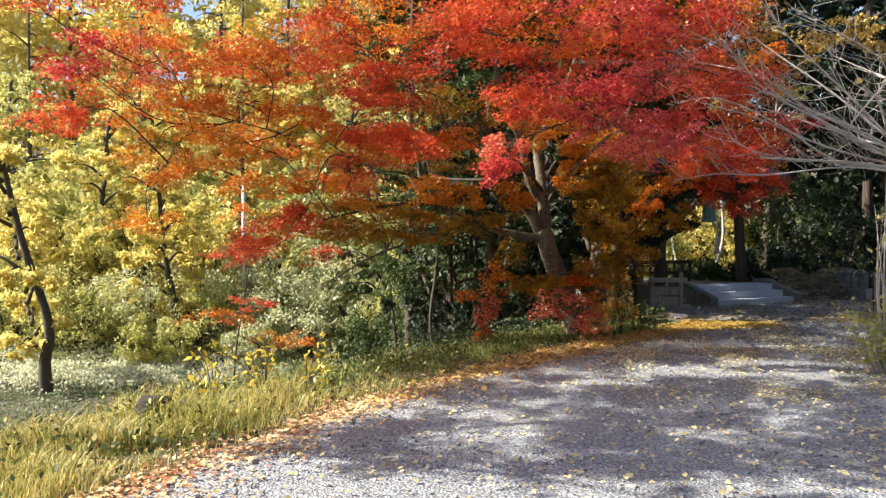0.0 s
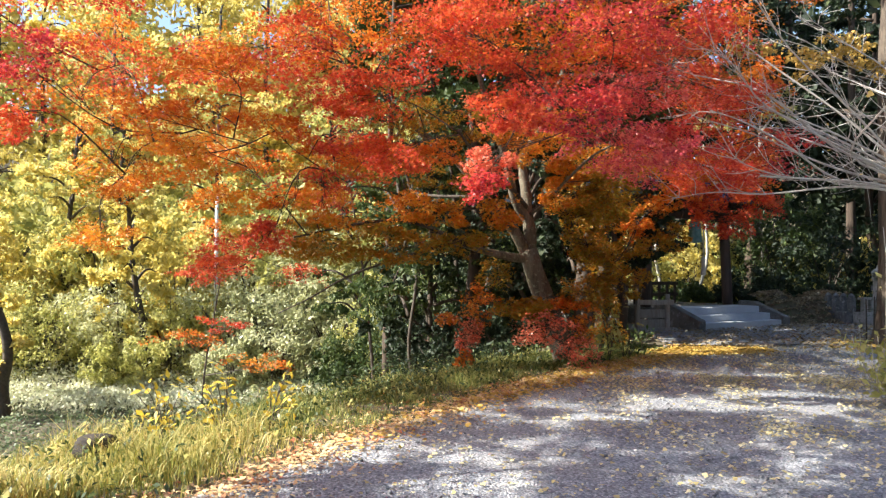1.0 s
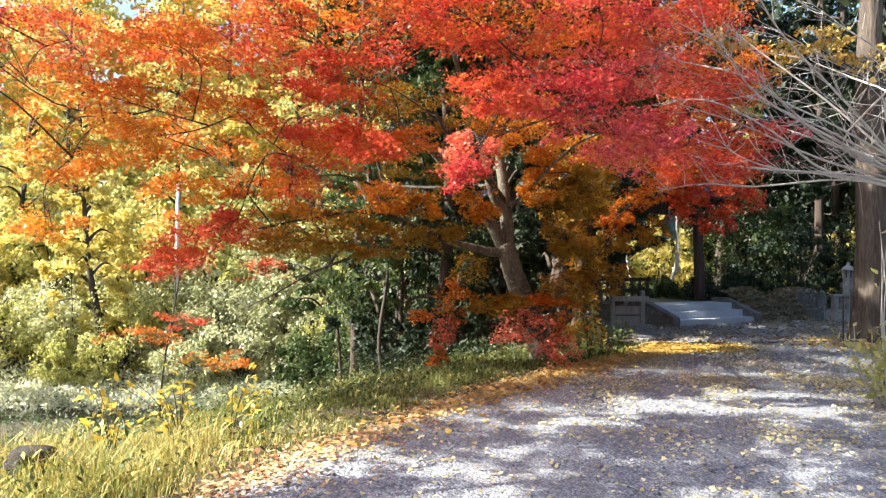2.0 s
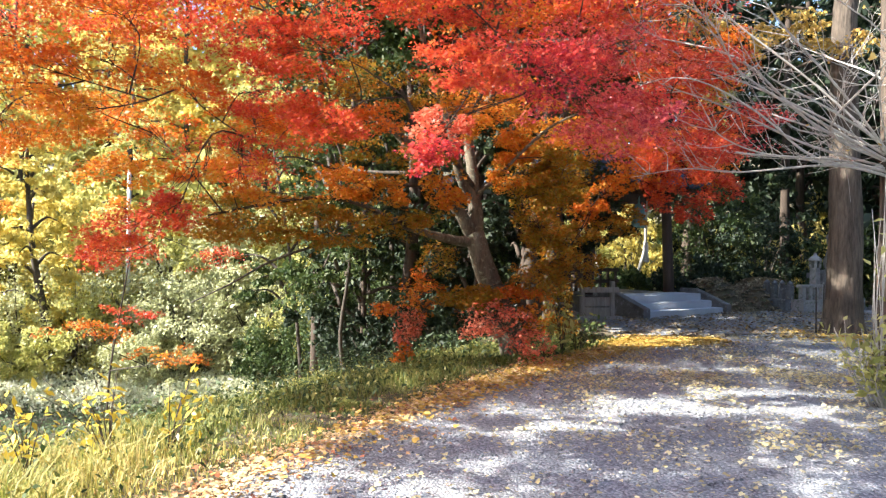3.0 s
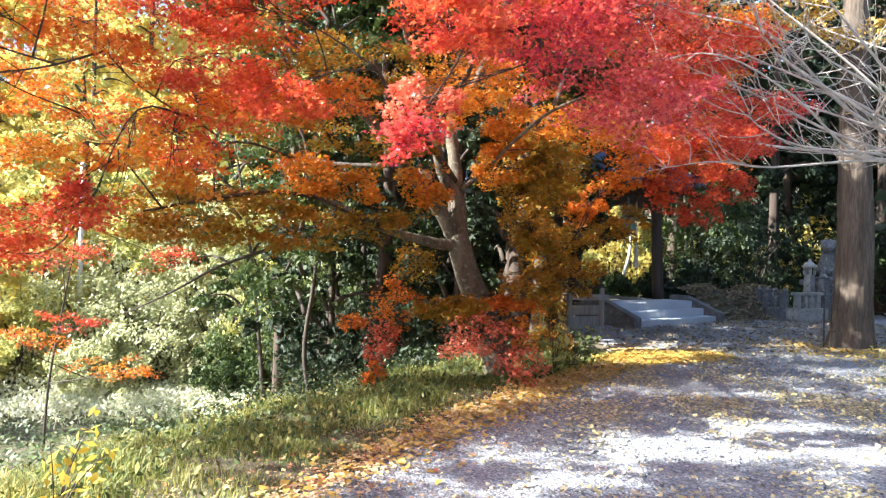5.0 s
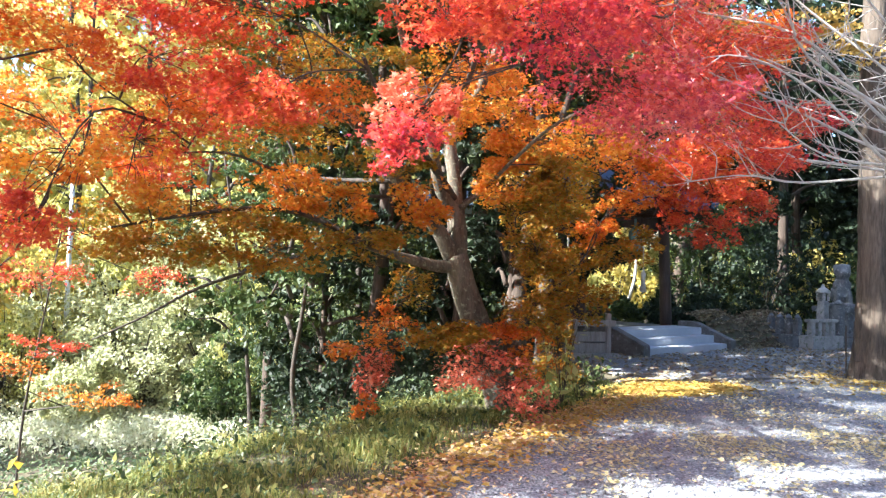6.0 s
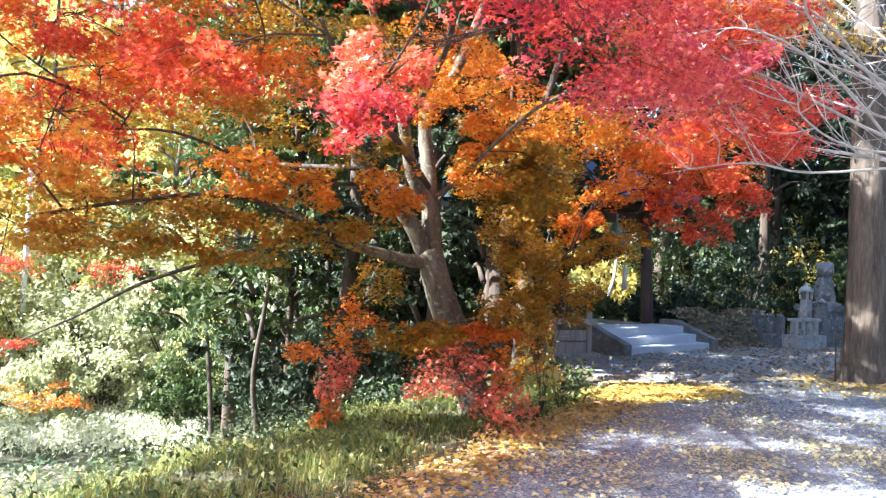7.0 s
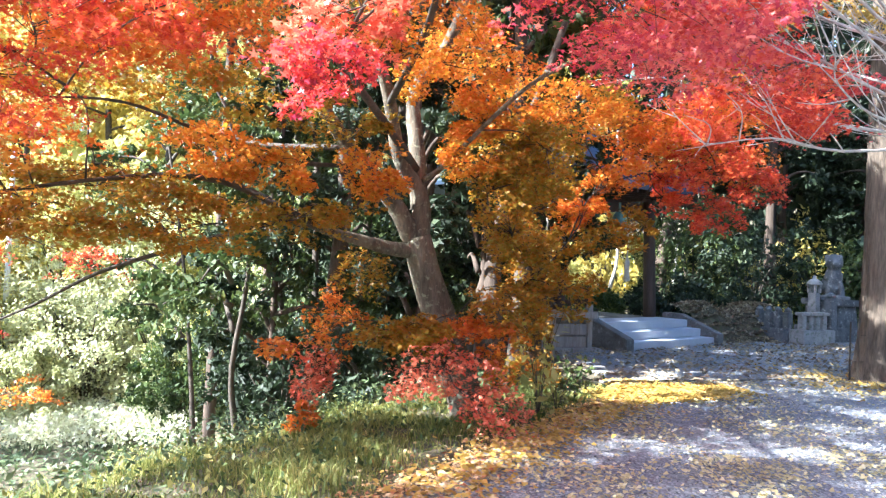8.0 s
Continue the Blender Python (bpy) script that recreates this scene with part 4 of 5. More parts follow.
for x, y, r, tall, mat in ((-21, 31, 2.4, 5.0, M_LIME), (-17, 30.5, 2.3, 4.6, M_YELLOW), (-13, 31, 2.3, 5.2, M_LIME), (-10, 30, 2.1, 4.8, M_YELLOW), (-6.8, 30.4, 2.2, 5.2, M_LIME),
                           (-4.2, 29.6, 2.1, 5.4, M_PALE_SUNLIT), (-1.6, 29.4, 2.0, 5.6, M_LIME), (1.0, 29, 2.0, 5.4, M_GREEN)):
    shrub(at(x, y), r, tall, mat, 8000, 0.2, "tall sunlit thicket hung with climbers above the far bank", 8, group="thickets above the far bank", name="thicket")
# green undergrowth behind the maple; M_DARK shrubs have its deep shade in their colour
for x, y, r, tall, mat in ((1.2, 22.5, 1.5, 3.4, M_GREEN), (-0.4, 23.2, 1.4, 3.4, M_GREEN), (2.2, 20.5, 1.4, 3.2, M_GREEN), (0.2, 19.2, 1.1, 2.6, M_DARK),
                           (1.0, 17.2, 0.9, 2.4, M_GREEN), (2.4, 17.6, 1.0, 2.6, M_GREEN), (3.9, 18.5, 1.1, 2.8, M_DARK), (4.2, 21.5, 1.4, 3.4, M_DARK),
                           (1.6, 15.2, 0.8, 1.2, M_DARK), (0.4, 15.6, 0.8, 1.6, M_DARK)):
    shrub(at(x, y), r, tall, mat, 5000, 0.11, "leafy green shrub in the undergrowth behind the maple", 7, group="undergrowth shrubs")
# yellow and lime trees on the valley side
for x, y, tall, crown, mat, lean in (
        (-12.2, 22.5, 8.0, 1.8, M_YELLOW, (-1.6, 0)), (-9.6, 26.5, 7.0, 1.6, M_YELLOW, (-0.9, 0.3)), (-14.5, 30.5, 8, 2.2, M_YELLOW, (0.5, 0)),
        (-19, 32, 9, 2.8, M_LIME, (0, 0)), (-13.5, 33, 9, 2.6, M_YELLOW, (0.4, 0)), (-9, 33, 9, 2.6, M_LIME, (-0.3, 0)), (-4.5, 32.5, 9, 2.6, M_LIME, (0.5, 0)),
        (-0.5, 32, 10, 2.6, M_LIME, (0, 0)), (-11, 40, 15, 3.4, M_YELLOW, (0, 0)), (-24, 36, 12, 3.2, M_LIME, (0, 0)), (-4, 40, 15, 3.4, M_LIME, (0, 0)),
        (-17, 41, 15, 3.4, M_LIME, (0, 0)), (-25, 44, 16, 3.6, M_YELLOW, (0, 0))):
    wood_tree("broadleaf_tree", at(x, y), tall, crown, mat, 6500, 0.2, "tall woodland tree with thin yellowing leaves", lean, M_TWIG, 0.2, 20, 0.2, "valley trees")
for x, y, tall in ((-9.5, 45, 19), (-5.5, 46, 18), (-14, 46, 21), (-19, 47, 22), (-24.5, 48, 22), (-30, 46, 20), (-2, 45, 18)):
    wood_tree("tall_tree", at(x, y), tall, 3.6, M_YELLOW, 5000, 0.34, "lofty yellow-leaved tree far beyond the valley", (0, 0), M_TWIG, 0.28, 22, 0.15, "lofty far trees")
# slim leaning trunks between the maple and the bank
for x, y, tall, lean, r in ((0.6, 17.4, 7, (-1.4, 0.3), 0.09), (1.0, 18.0, 8, (-1.0, 0.5), 0.11), (-0.1, 15.2, 5, (-0.4, 0.2), 0.08), (0.2, 19.5, 8, (0.4, 0.2), 0.08), (-1.0, 18.6, 6.5, (-0.9, 0), 0.08)):
    wood_tree("understorey_tree", at(x, y), tall, 1.7, M_GREEN, 5000, 0.11, "slim leaning tree with small green leaves", lean, M_TWIG, r * 0.8, 10, 0.4, "slim trees behind the maple")
# Oaks made tall and wide so that unseen crowns shade the shrine court
for x, y, tall in ((2.6, 17.6, 12.5), (4.4, 18.8, 14.5), (1.8, 20.4, 11.5), (5.2, 22.5, 13), (3.4, 23.5, 12), (3.6, 15.9, 14), (4.9, 20.6, 13.5)):
    wood_tree("oak_tree", at(x, y), tall, 2.8, M_GREEN, 9000, 0.19, "tall evergreen oak shading the shrine court", (0.2, 0), M_CEDAR, 0.15, 16, 0.35, "oaks beside the court")
# More oaks with crowns above view, added for shade on the court
for x, y, tall in ((0.9, 16.9, 14), (-0.9, 18.4, 14.5), (2.4, 19.2, 15.5), (5.9, 24.6, 15), (-0.2, 21.5, 14)):
    wood_tree("oak_tree", at(x, y), tall, 3.1, M_GREEN, 9000, 0.2, "tall evergreen oak behind the maple, its unseen high crown added to shade the court", (0.3, -0.2), M_CEDAR, 0.13, 18, 0.58, "oaks beside the court")
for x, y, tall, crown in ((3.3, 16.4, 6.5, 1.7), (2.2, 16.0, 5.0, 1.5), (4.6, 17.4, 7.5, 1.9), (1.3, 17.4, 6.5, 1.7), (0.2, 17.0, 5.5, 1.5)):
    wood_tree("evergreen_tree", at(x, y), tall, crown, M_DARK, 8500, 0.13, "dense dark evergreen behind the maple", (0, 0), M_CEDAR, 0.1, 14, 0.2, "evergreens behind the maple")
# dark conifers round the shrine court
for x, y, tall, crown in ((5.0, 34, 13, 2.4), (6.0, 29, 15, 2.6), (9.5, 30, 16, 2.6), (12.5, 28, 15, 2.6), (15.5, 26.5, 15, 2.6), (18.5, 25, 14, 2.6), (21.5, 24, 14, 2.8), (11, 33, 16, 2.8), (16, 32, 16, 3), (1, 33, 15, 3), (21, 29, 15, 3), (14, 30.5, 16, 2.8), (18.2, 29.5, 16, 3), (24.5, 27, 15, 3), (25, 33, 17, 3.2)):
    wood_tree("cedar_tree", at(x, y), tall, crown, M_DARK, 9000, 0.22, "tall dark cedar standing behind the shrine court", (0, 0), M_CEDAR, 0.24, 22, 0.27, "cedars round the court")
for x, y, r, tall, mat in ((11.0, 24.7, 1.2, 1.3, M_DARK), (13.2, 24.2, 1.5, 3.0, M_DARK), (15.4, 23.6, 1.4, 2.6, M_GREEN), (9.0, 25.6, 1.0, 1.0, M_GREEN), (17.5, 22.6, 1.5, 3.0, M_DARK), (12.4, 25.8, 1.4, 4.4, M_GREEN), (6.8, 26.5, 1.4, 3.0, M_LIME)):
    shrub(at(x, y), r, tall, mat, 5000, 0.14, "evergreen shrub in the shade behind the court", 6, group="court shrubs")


# Pale leaves and bark imitate the sunlit gaps seen through the pavilion
for x, y, r, tall, mat in ((8.2, 28.6, 1.3, 3.4, M_LIME), (10.4, 28.8, 1.2, 3.0, M_YELLOW), (12.0, 30.2, 1.4, 3.6, M_LIME), (14.6, 29.0, 1.3, 2.6, M_LIME), (17.2, 27.6, 1.3, 3.0, M_YELLOW)):
    shrub(at(x, y), r, tall, mat, 3800, 0.15, "bush coloured pale for sunlight, glimpsed through the pavilion", 6, group="bushes beyond the pavilion")
for x, y, tall in ((7.6, 26.4, 7), (8.7, 27.4, 8), (9.9, 26.8, 7.5), (12.1, 27.0, 8)):
    wood_tree("understorey_tree", at(x, y), tall, 1.2, M_LIME, 1500, 0.13, "slim tree beyond the pavilion, bark coloured pale for sunlight", (0.3, 0), M_GINKTWIG, 0.075, 8, 0.6, "slim pale trees beyond the pavilion")


def far_woods(name, x0, x1, y0, y1, tall, mat, n, label):
    """Woods too far to part: leaf masses over a rising bank."""
    k = 600
    mx, my = rng.uniform(x0, x1, k), rng.uniform(y0, y1, k)
    mids = np.stack([mx, my, height(mx, my) + rng.uniform(0.3, tall, k)], 1)
    pts = np.concatenate([in_ball(n // k, m, (2.4, 2.4, 1.5)) for m in mids])
    return tagged(leaves(name, pts, OVAL, 0.55, mat, None, 0.9), label, "woods", kind="stuff")


far_woods("far_woods", -55, -1, 46, 66, 26, M_YELLOW, 120000, "distant sunlit yellow-green woods beyond the valley")
far_woods("far_thicket", -45, 2, 34, 45, 5, M_LIME, 26000, "sunlit thickets on the slope beyond the valley")
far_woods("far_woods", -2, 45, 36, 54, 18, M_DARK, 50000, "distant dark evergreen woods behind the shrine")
# Two added woods, behind and across the road, that keep low sky light out
far_woods("unseen_rear_woods", -16, 44, -34, -13, 15, M_GREEN, 60000, "unseen evergreen woods added behind the road to block low sky light")
far_woods("hillside_woods", 17, 44, -13, 36, 15, M_DARK, 60000, "evergreen woods added on the hillside across the road to block sky light")


# ---- shrine court ----
STAIR = thing("stone_stairs", (7.03, 18.69, 0.0), "three grey concrete steps with sloping cheek walls", "stairs", rot=30)
W = 3.2
for i in range(3):
    part("step", block(W, 1.5 - 0.34 * i, 0.172, (W / 2, 0.02 + 0.34 * i + (1.5 - 0.34 * i) / 2, 0.172 * i), 0.012), M_CONC, STAIR)
for x in (-0.27, W + 0.01):
    bm = prism([(0, -0.05), (1.45, -0.05), (1.45, 0.64), (1.0, 0.64), (0.0, 0.25)], 0.26, bevel=0.015)
    bmesh.ops.transform(bm, matrix=pose(x + 0.26, -0.06, 0, 0, 0, 90), verts=bm.verts)
    part("cheek_wall", bm, M_OLDCONC, STAIR, "mossy grey cheek wall")

PAV = thing("bell_pavilion", (7.03, 18.69, 0.0), "dark timber bell pavilion with blue metal roof", "pavilion", rot=30)
part("platform", block(3.5, 4.0, 0.5, (W / 2, 1.5 + 2.0, 0), 0.02), M_OLDCONC, PAV)
for x, y, lx in ((-0.05, 1.9, 0.08), (3.08, 1.65, -0.10), (-0.05, 4.9, 0.08), (2.85, 4.9, -0.10), (0.45, 3.4, 0.0)):
    h = Heap()
    h.tube([(x, y, 0.5), (x + lx, y, 2.0), (x + 2 * lx, y, 3.5)], 0.15, 0.13, 14)
    h.make("pillar", M_TIMBER, PAV)
for y in (1.85, 4.9):
    part("beam", block(4.4, 0.16, 0.28, (1.15, y, 2.95), 0.015), M_TIMBER, PAV)
for x in (-0.4, 2.5):
    part("beam", block(0.16, 3.8, 0.28, (x, 3.4, 3.25), 0.015), M_TIMBER, PAV)
part("bench", block(2.4, 0.32, 0.06, (1.4, 4.5, 0.92), 0.01), M_TIMBER, PAV)
for z in (0.72, 1.05):
    part("rail", block(2.7, 0.08, 0.10, (1.4, 3.2, z), 0.01), M_TIMBER, PAV)
for i in range(8):
    part("baluster", block(0.08, 0.06, 0.55, (0.25 + 0.34 * i, 3.2, 0.5), 0.006), M_TIMBER, PAV)


def pavilion_roof():
    h = Heap()
    nu = 24
    v, f = [], []
    cx, cy = 1.1, 3.4
    rings = ((2.75, 2.75, 3.45), (2.0, 2.0, 3.95), (1.2, 1.2, 4.55), (0.5, 0.15, 5.2))
    for a, b, z in rings:
        for i in range(nu):
            t = i / nu * 4
            k, u = int(t), t - int(t)
            c = [(-1, -1), (1, -1), (1, 1), (-1, 1)]
            x = c[k][0] + (c[(k + 1) % 4][0] - c[k][0]) * u
            y = c[k][1] + (c[(k + 1) % 4][1] - c[k][1]) * u
            lift = 0.22 * (abs(2 * u - 1) ** 3) * (a / 2.75) ** 2
            v.append((cx + a * x, cy + b * y, z + lift))
    n = len(rings)
    for j in range(n - 1):
        for i in range(nu):
            f.append((j * nu + i, j * nu + (i + 1) % nu, (j + 1) * nu + (i + 1) % nu, (j + 1) * nu + i))
    f.append(tuple((n - 1) * nu + i for i in range(nu)))
    h.add(v, f)
    ob = h.make("roof", M_ROOF, PAV, "blue-grey sheet metal roof", False)
    so = ob.modifiers.new("thick", "SOLIDIFY")
    so.thickness, so.offset = 0.10, -1
    for i in range(17):
        part("roof_seam", block(0.03, 0.95, 0.03, (0, 0, 0), 0), M_ROOF, ob).matrix_local = pose(cx - 2.4 + 0.3 * i, cy - 2.42, 3.74, 33.5)
    for i in range(15):
        part("rafter", block(0.06, 0.9, 0.08, (cx - 2.45 + 0.35 * i, cy - 2.2, 3.30), 0.005), M_TIMBER, ob, "dark timber rafter")


pavilion_roof()
BELL = thing("bronze_bell", (7.44, 20.40, 2.48), "green-patinated bronze bell hung from the pavilion beam", "bell")
part("bell_body", lathe([(0.02, 0.42), (0.10, 0.40), (0.15, 0.30), (0.17, 0.0), (0.19, -0.16), (0.20, -0.22), (0.17, -0.22), (0.15, 0.0)], 18), M_BRONZE, BELL)
part("hanger", lathe([(0.03, 0.41), (0.03, 0.62)], 8), M_BRONZE, BELL)
ROPE = thing("bell_rope", (7.75, 20.60, 2.10), "thick pale bell rope with a knotted end", "rope")
CORD = part("cord", lathe([(0.015, 0.9), (0.018, 0.1), (0.02, -0.2)], 8), M_ROPE, ROPE)
part("tassel", lathe([(0.02, -0.2), (0.06, -0.3), (0.05, -0.5), (0.08, -0.72), (0.03, -0.75)], 10), M_ROPE, CORD)

RACK = thing("wooden_barrier", (6.0, 18.4, 0.0), "low weathered wooden barrier with plank panels", "barrier", rot=8)
part("post", block(0.10, 0.10, 0.92, (0, 0, 0), 0.01), M_GREYWOOD, RACK)
part("post", block(0.10, 0.10, 0.80, (-0.75, 0.05, 0), 0.01), M_GREYWOOD, RACK)
part("top_rail", block(0.95, 0.07, 0.12, (-0.36, -0.09, 0.66), 0.008), M_GREYWOOD, RACK)
for z in (0.10, 0.34):
    part("plank", block(0.82, 0.05, 0.20, (-0.40, 0.02, z), 0.008), M_GREYWOOD, RACK)
part("sill", block(1.2, 0.25, 0.10, (-0.4, -0.02, 0), 0.01), M_STONE, RACK)


def lion_statue():
    """A seated guardian statue, one plain mesh of rounded masses."""
    bm = bmesh.new()
    for c, s in (((0, 0, 0.28), (0.24, 0.32, 0.26)), ((0, -0.14, 0.50), (0.19, 0.20, 0.27)), ((0, -0.20, 0.84), (0.19, 0.19, 0.20)), ((0, -0.36, 0.80), (0.10, 0.10, 0.09)),
                 ((-0.13, -0.30, 0.20), (0.07, 0.08, 0.24)), ((0.13, -0.30, 0.20), (0.07, 0.08, 0.24)), ((0.0, 0.28, 0.42), (0.10, 0.10, 0.26)), ((-0.14, -0.14, 0.95), (0.06, 0.06, 0.08)), ((0.14, -0.14, 0.95), (0.06, 0.06, 0.08))):
        bmesh.ops.create_uvsphere(bm, u_segments=14, v_segments=9, radius=1, matrix=Matrix.Translation(c) @ Matrix.Diagonal((*s, 1)))
    bmesh.ops.create_cube(bm, size=1, matrix=Matrix.Translation((0, 0, 0.03)) @ Matrix.Diagonal((0.62, 0.8, 0.10, 1)))
    for v in bm.verts:
        v.co += Vector(noise.noise_vector(v.co * 8)) * 0.035
    for f in bm.faces:
        f.smooth = True
    me = bpy.data.meshes.new("guardian_statue")
    bm.to_mesh(me)
    bm.free()
    me.materials.append(M_DARKSTONE)
    ob = new("guardian_statue", me)
    ob.matrix_world = pose(14.35, 22.3, 1.08, 0, 0, -25) @ Matrix.Scale(1.15, 4)
    fuse = ob.modifiers.new("fuse", "REMESH")
    fuse.mode, fuse.voxel_size, fuse.use_smooth_shade = "VOXEL", 0.025, True
    tagged(ob, "weathered grey stone guardian lion on its plinth", "statue")


lion_statue()
PED = thing("statue_plinth", (14.35, 22.3, -0.08), "stepped granite plinth under the guardian statue", "plinth", rot=20)
part("base", block(1.2, 1.3, 0.45, (0, 0, 0), 0.02), M_DARKSTONE, PED)
part("shaft", block(0.85, 1.0, 0.55, (0, 0, 0.45), 0.02, 0, 0.08), M_DARKSTONE, PED)
part("cap", block(0.95, 1.1, 0.16, (0, 0, 1.0), 0.02), M_DARKSTONE, PED)
FENCE = thing("stone_fence", (12.3, 20.6, 0.0), "low granite balustrade round the statue", "fence", rot=16)
part("plinth", block(1.15, 0.42, 0.36, (0.55, 0.2, 0), 0.015), M_STONE, FENCE)
# Side run and corner post use the darker stone as painted shadow
part("plinth", block(0.42, 1.2, 0.36, (-0.02, 1.02, 0), 0.015), M_DARKSTONE, FENCE)
for i in range(4):
    part("baluster", block(0.15, 0.15, 0.34, (0.17 + 0.25 * i, 0.2, 0.36), 0.015), M_STONE, FENCE)
part("rail", block(1.05, 0.2, 0.08, (0.55, 0.2, 0.70), 0.015), M_STONE, FENCE)
for i in range(4):
    part("baluster", block(0.17, 0.17, 0.40, (-0.02, 0.45 + 0.27 * i, 0.36), 0.015), M_DARKSTONE, FENCE)
    part("finial", lathe([(0.08, 0.0), (0.09, 0.05), (0.02, 0.12)], 10, (-0.02, 0.45 + 0.27 * i, 0.76)), M_DARKSTONE, FENCE)
part("corner_post", block(0.22, 0.22, 1.15, (1.2, 0.2, 0), 0.02), M_DARKSTONE, FENCE)
part("finial", lathe([(0.10, 0.0), (0.12, 0.05), (0.02, 0.14)], 12, (1.2, 0.2, 1.15)), M_DARKSTONE, FENCE)
LAN = thing("stone_lantern", (13.3, 21.6, 0.12), "small pale stone lantern with a capped roof", "lantern", rot=20)
part("shaft", block(0.24, 0.24, 1.12, (0, 0, 0), 0.015, 0, 0.15), M_STONE, LAN)
for x, y in ((-0.09, -0.09), (0.09, -0.09), (-0.09, 0.09), (0.09, 0.09)):
    part("fire_box_post", block(0.06, 0.06, 0.2, (x, y, 1.12), 0.006), M_STONE, LAN)
part("fire_box_back", block(0.16, 0.05, 0.2, (0, 0.06, 1.12), 0.006), M_STONE, LAN)
part("roof", lathe([(0.18, 0), (0.19, 0.04), (0.11, 0.13), (0.05, 0.16), (0.04, 0.22), (0.01, 0.25)], 6, (0, 0, 1.32)), M_STONE, LAN)


def leaf_mound():
    """The bank of earth and leaf litter beside the steps."""
    h = Heap()
    n, m = 40, 14
    v = []
    for j in range(m):
        for i in range(n):
            u, w = i / (n - 1), j / (m - 1)
            x, y = 9.7 + 2.6 * u + 0.6 * w, 20.6 + 0.55 * u + 2.6 * w
            z = 0.85 * step01(w * 2.2) * (0.85 + 0.15 * math.sin(9 * u)) + 0.06 * math.sin(17 * u + 9 * w) - 0.05
            v.append((x, y, float(z)))
    f = [(j * n + i, j * n + i + 1, (j + 1) * n + i + 1, (j + 1) * n + i) for j in range(m - 1) for i in range(n - 1)]
    h.add(v, f)
    tagged(h.make("earth_bank", M_SOIL), "low earth bank buried in dry leaves", "bank", kind="structure")
    idx = rng.integers(0, len(v), 5000)
    pts = np.array(v)[idx] + rng.normal(0, 0.06, (5000, 3)) * (1, 1, 0.2) + (0, 0, 0.05)
    tagged(leaves("bank_leaves", pts, OVAL, 0.09, M_LITTER, None, 0.5), "dry brown leaves covering the earth bank", "leaves", kind="stuff")


leaf_mound()

POLE = thing("white_pole", at(-7.67, 28.0), "slender white pole standing among the trees", "pole")
part("shaft", lathe([(0.085, -0.2), (0.075, 3.0), (0.065, 6.6)], 12), M_POLE, POLE)
part("cap", lathe([(0.07, 6.6), (0.07, 6.66), (0.02, 6.7)], 12), M_POLE, POLE)

STUMP = thing("rotten_stump", at(-2.75, 6.9, -0.12), "blackened rotten tree stump sunk in the grass", "stump")
h = Heap()
h.tube([(0, 0, -0.1), (0.0, 0.02, 0.12), (0.02, 0.03, 0.24), (0.03, 0.03, 0.31)], 0.22, 0.15, 18, 0, 0.08)
h.make("stump_wood", M_STUMP, STUMP)


# ---- small plants, grass and leaf fall ----
def roadside_shrub():
    t = Tree("roadside_shrub", (5.2, 8.75, 0.0), "thin roadside shrub with yellowing leaves and tall bare shoots", "shrub")
    f = t.off
    pts = []
    for i in range(26):
        a, r = rng.uniform(0, 6.28), rng.uniform(0.05, 0.5)
        tall = rng.uniform(0.4, 1.0) if i < 18 else rng.uniform(1.6, 2.5)
        lean = 1.0 if i < 18 else 0.35
        tip = np.array((math.cos(a) * r * lean + (0.15 if i >= 18 else 0), math.sin(a) * r * lean, tall))
        line = [(tip[0] * 0.25 + 0.1, tip[1] * 0.25, 0), tip * (0.6, 0.6, 0.5) + rng.normal(0, 0.03, 3), tip]
        t.twigs.tube(line, 0.009, 0.003, 5)
        for k in range(16 if i < 18 else 2):
            u = rng.uniform(0.25, 1)
            pts.append(tip * (u, u, u) + rng.normal(0, 0.07, 3))
    leaves("foliage", np.array(pts), OVAL, 0.10, M_LIME, t.root, 0.7)
    t.done(M_GINKTWIG, "branchwork")


roadside_shrub()


def sapling(foot, n, tall, mat, label, size=0.09):
    t = Tree("sapling", foot, label, "sapling", "saplings in the verge")
    pts = []
    for _ in range(n):
        tip = rng.normal(0, 0.18, 3) * (1, 1, 0) + (0, 0, tall * rng.uniform(0.6, 1))
        t.twigs.tube([(0, 0, 0), tip * (0.4, 0.4, 0.6), tip], 0.006, 0.002, 4)
        for k in range(9):
            u = rng.uniform(0.3, 1)
            pts.append(tip * (u, u, u) + rng.normal(0, 0.06, 3))
    leaves("foliage", np.array(pts), OVAL, size, mat, t.root, 0.7)
    t.done(M_TWIG, "branchwork")


sapling(at(-1.85, 7.6), 10, 0.75, M_GOLD, "young sapling with broad yellow leaves", 0.08)
sapling(at(-1.45, 7.7), 7, 0.62, M_GOLD, "young sapling with broad yellow leaves", 0.075)
sapling(at(-2.3, 7.3), 8, 0.66, M_GOLD, "young sapling with broad yellow leaves", 0.075)
sapling(at(3.05, 12.5), 8, 1.25, M_LIME, "young sapling with pale green leaves by the maple", 0.12)
sapling(at(3.4, 12.9), 5, 0.6, M_LIME, "young sapling with pale green leaves by the maple", 0.10)
sapling(at(2.7, 12.1), 5, 0.4, M_GREEN, "low green seedling at the road edge")
sapling(at(3.6, 13.3), 7, 0.5, M_GREEN, "low green seedling at the road edge")
sapling(at(4.0, 13.9), 7, 0.6, M_GREEN, "low green seedling at the road edge")


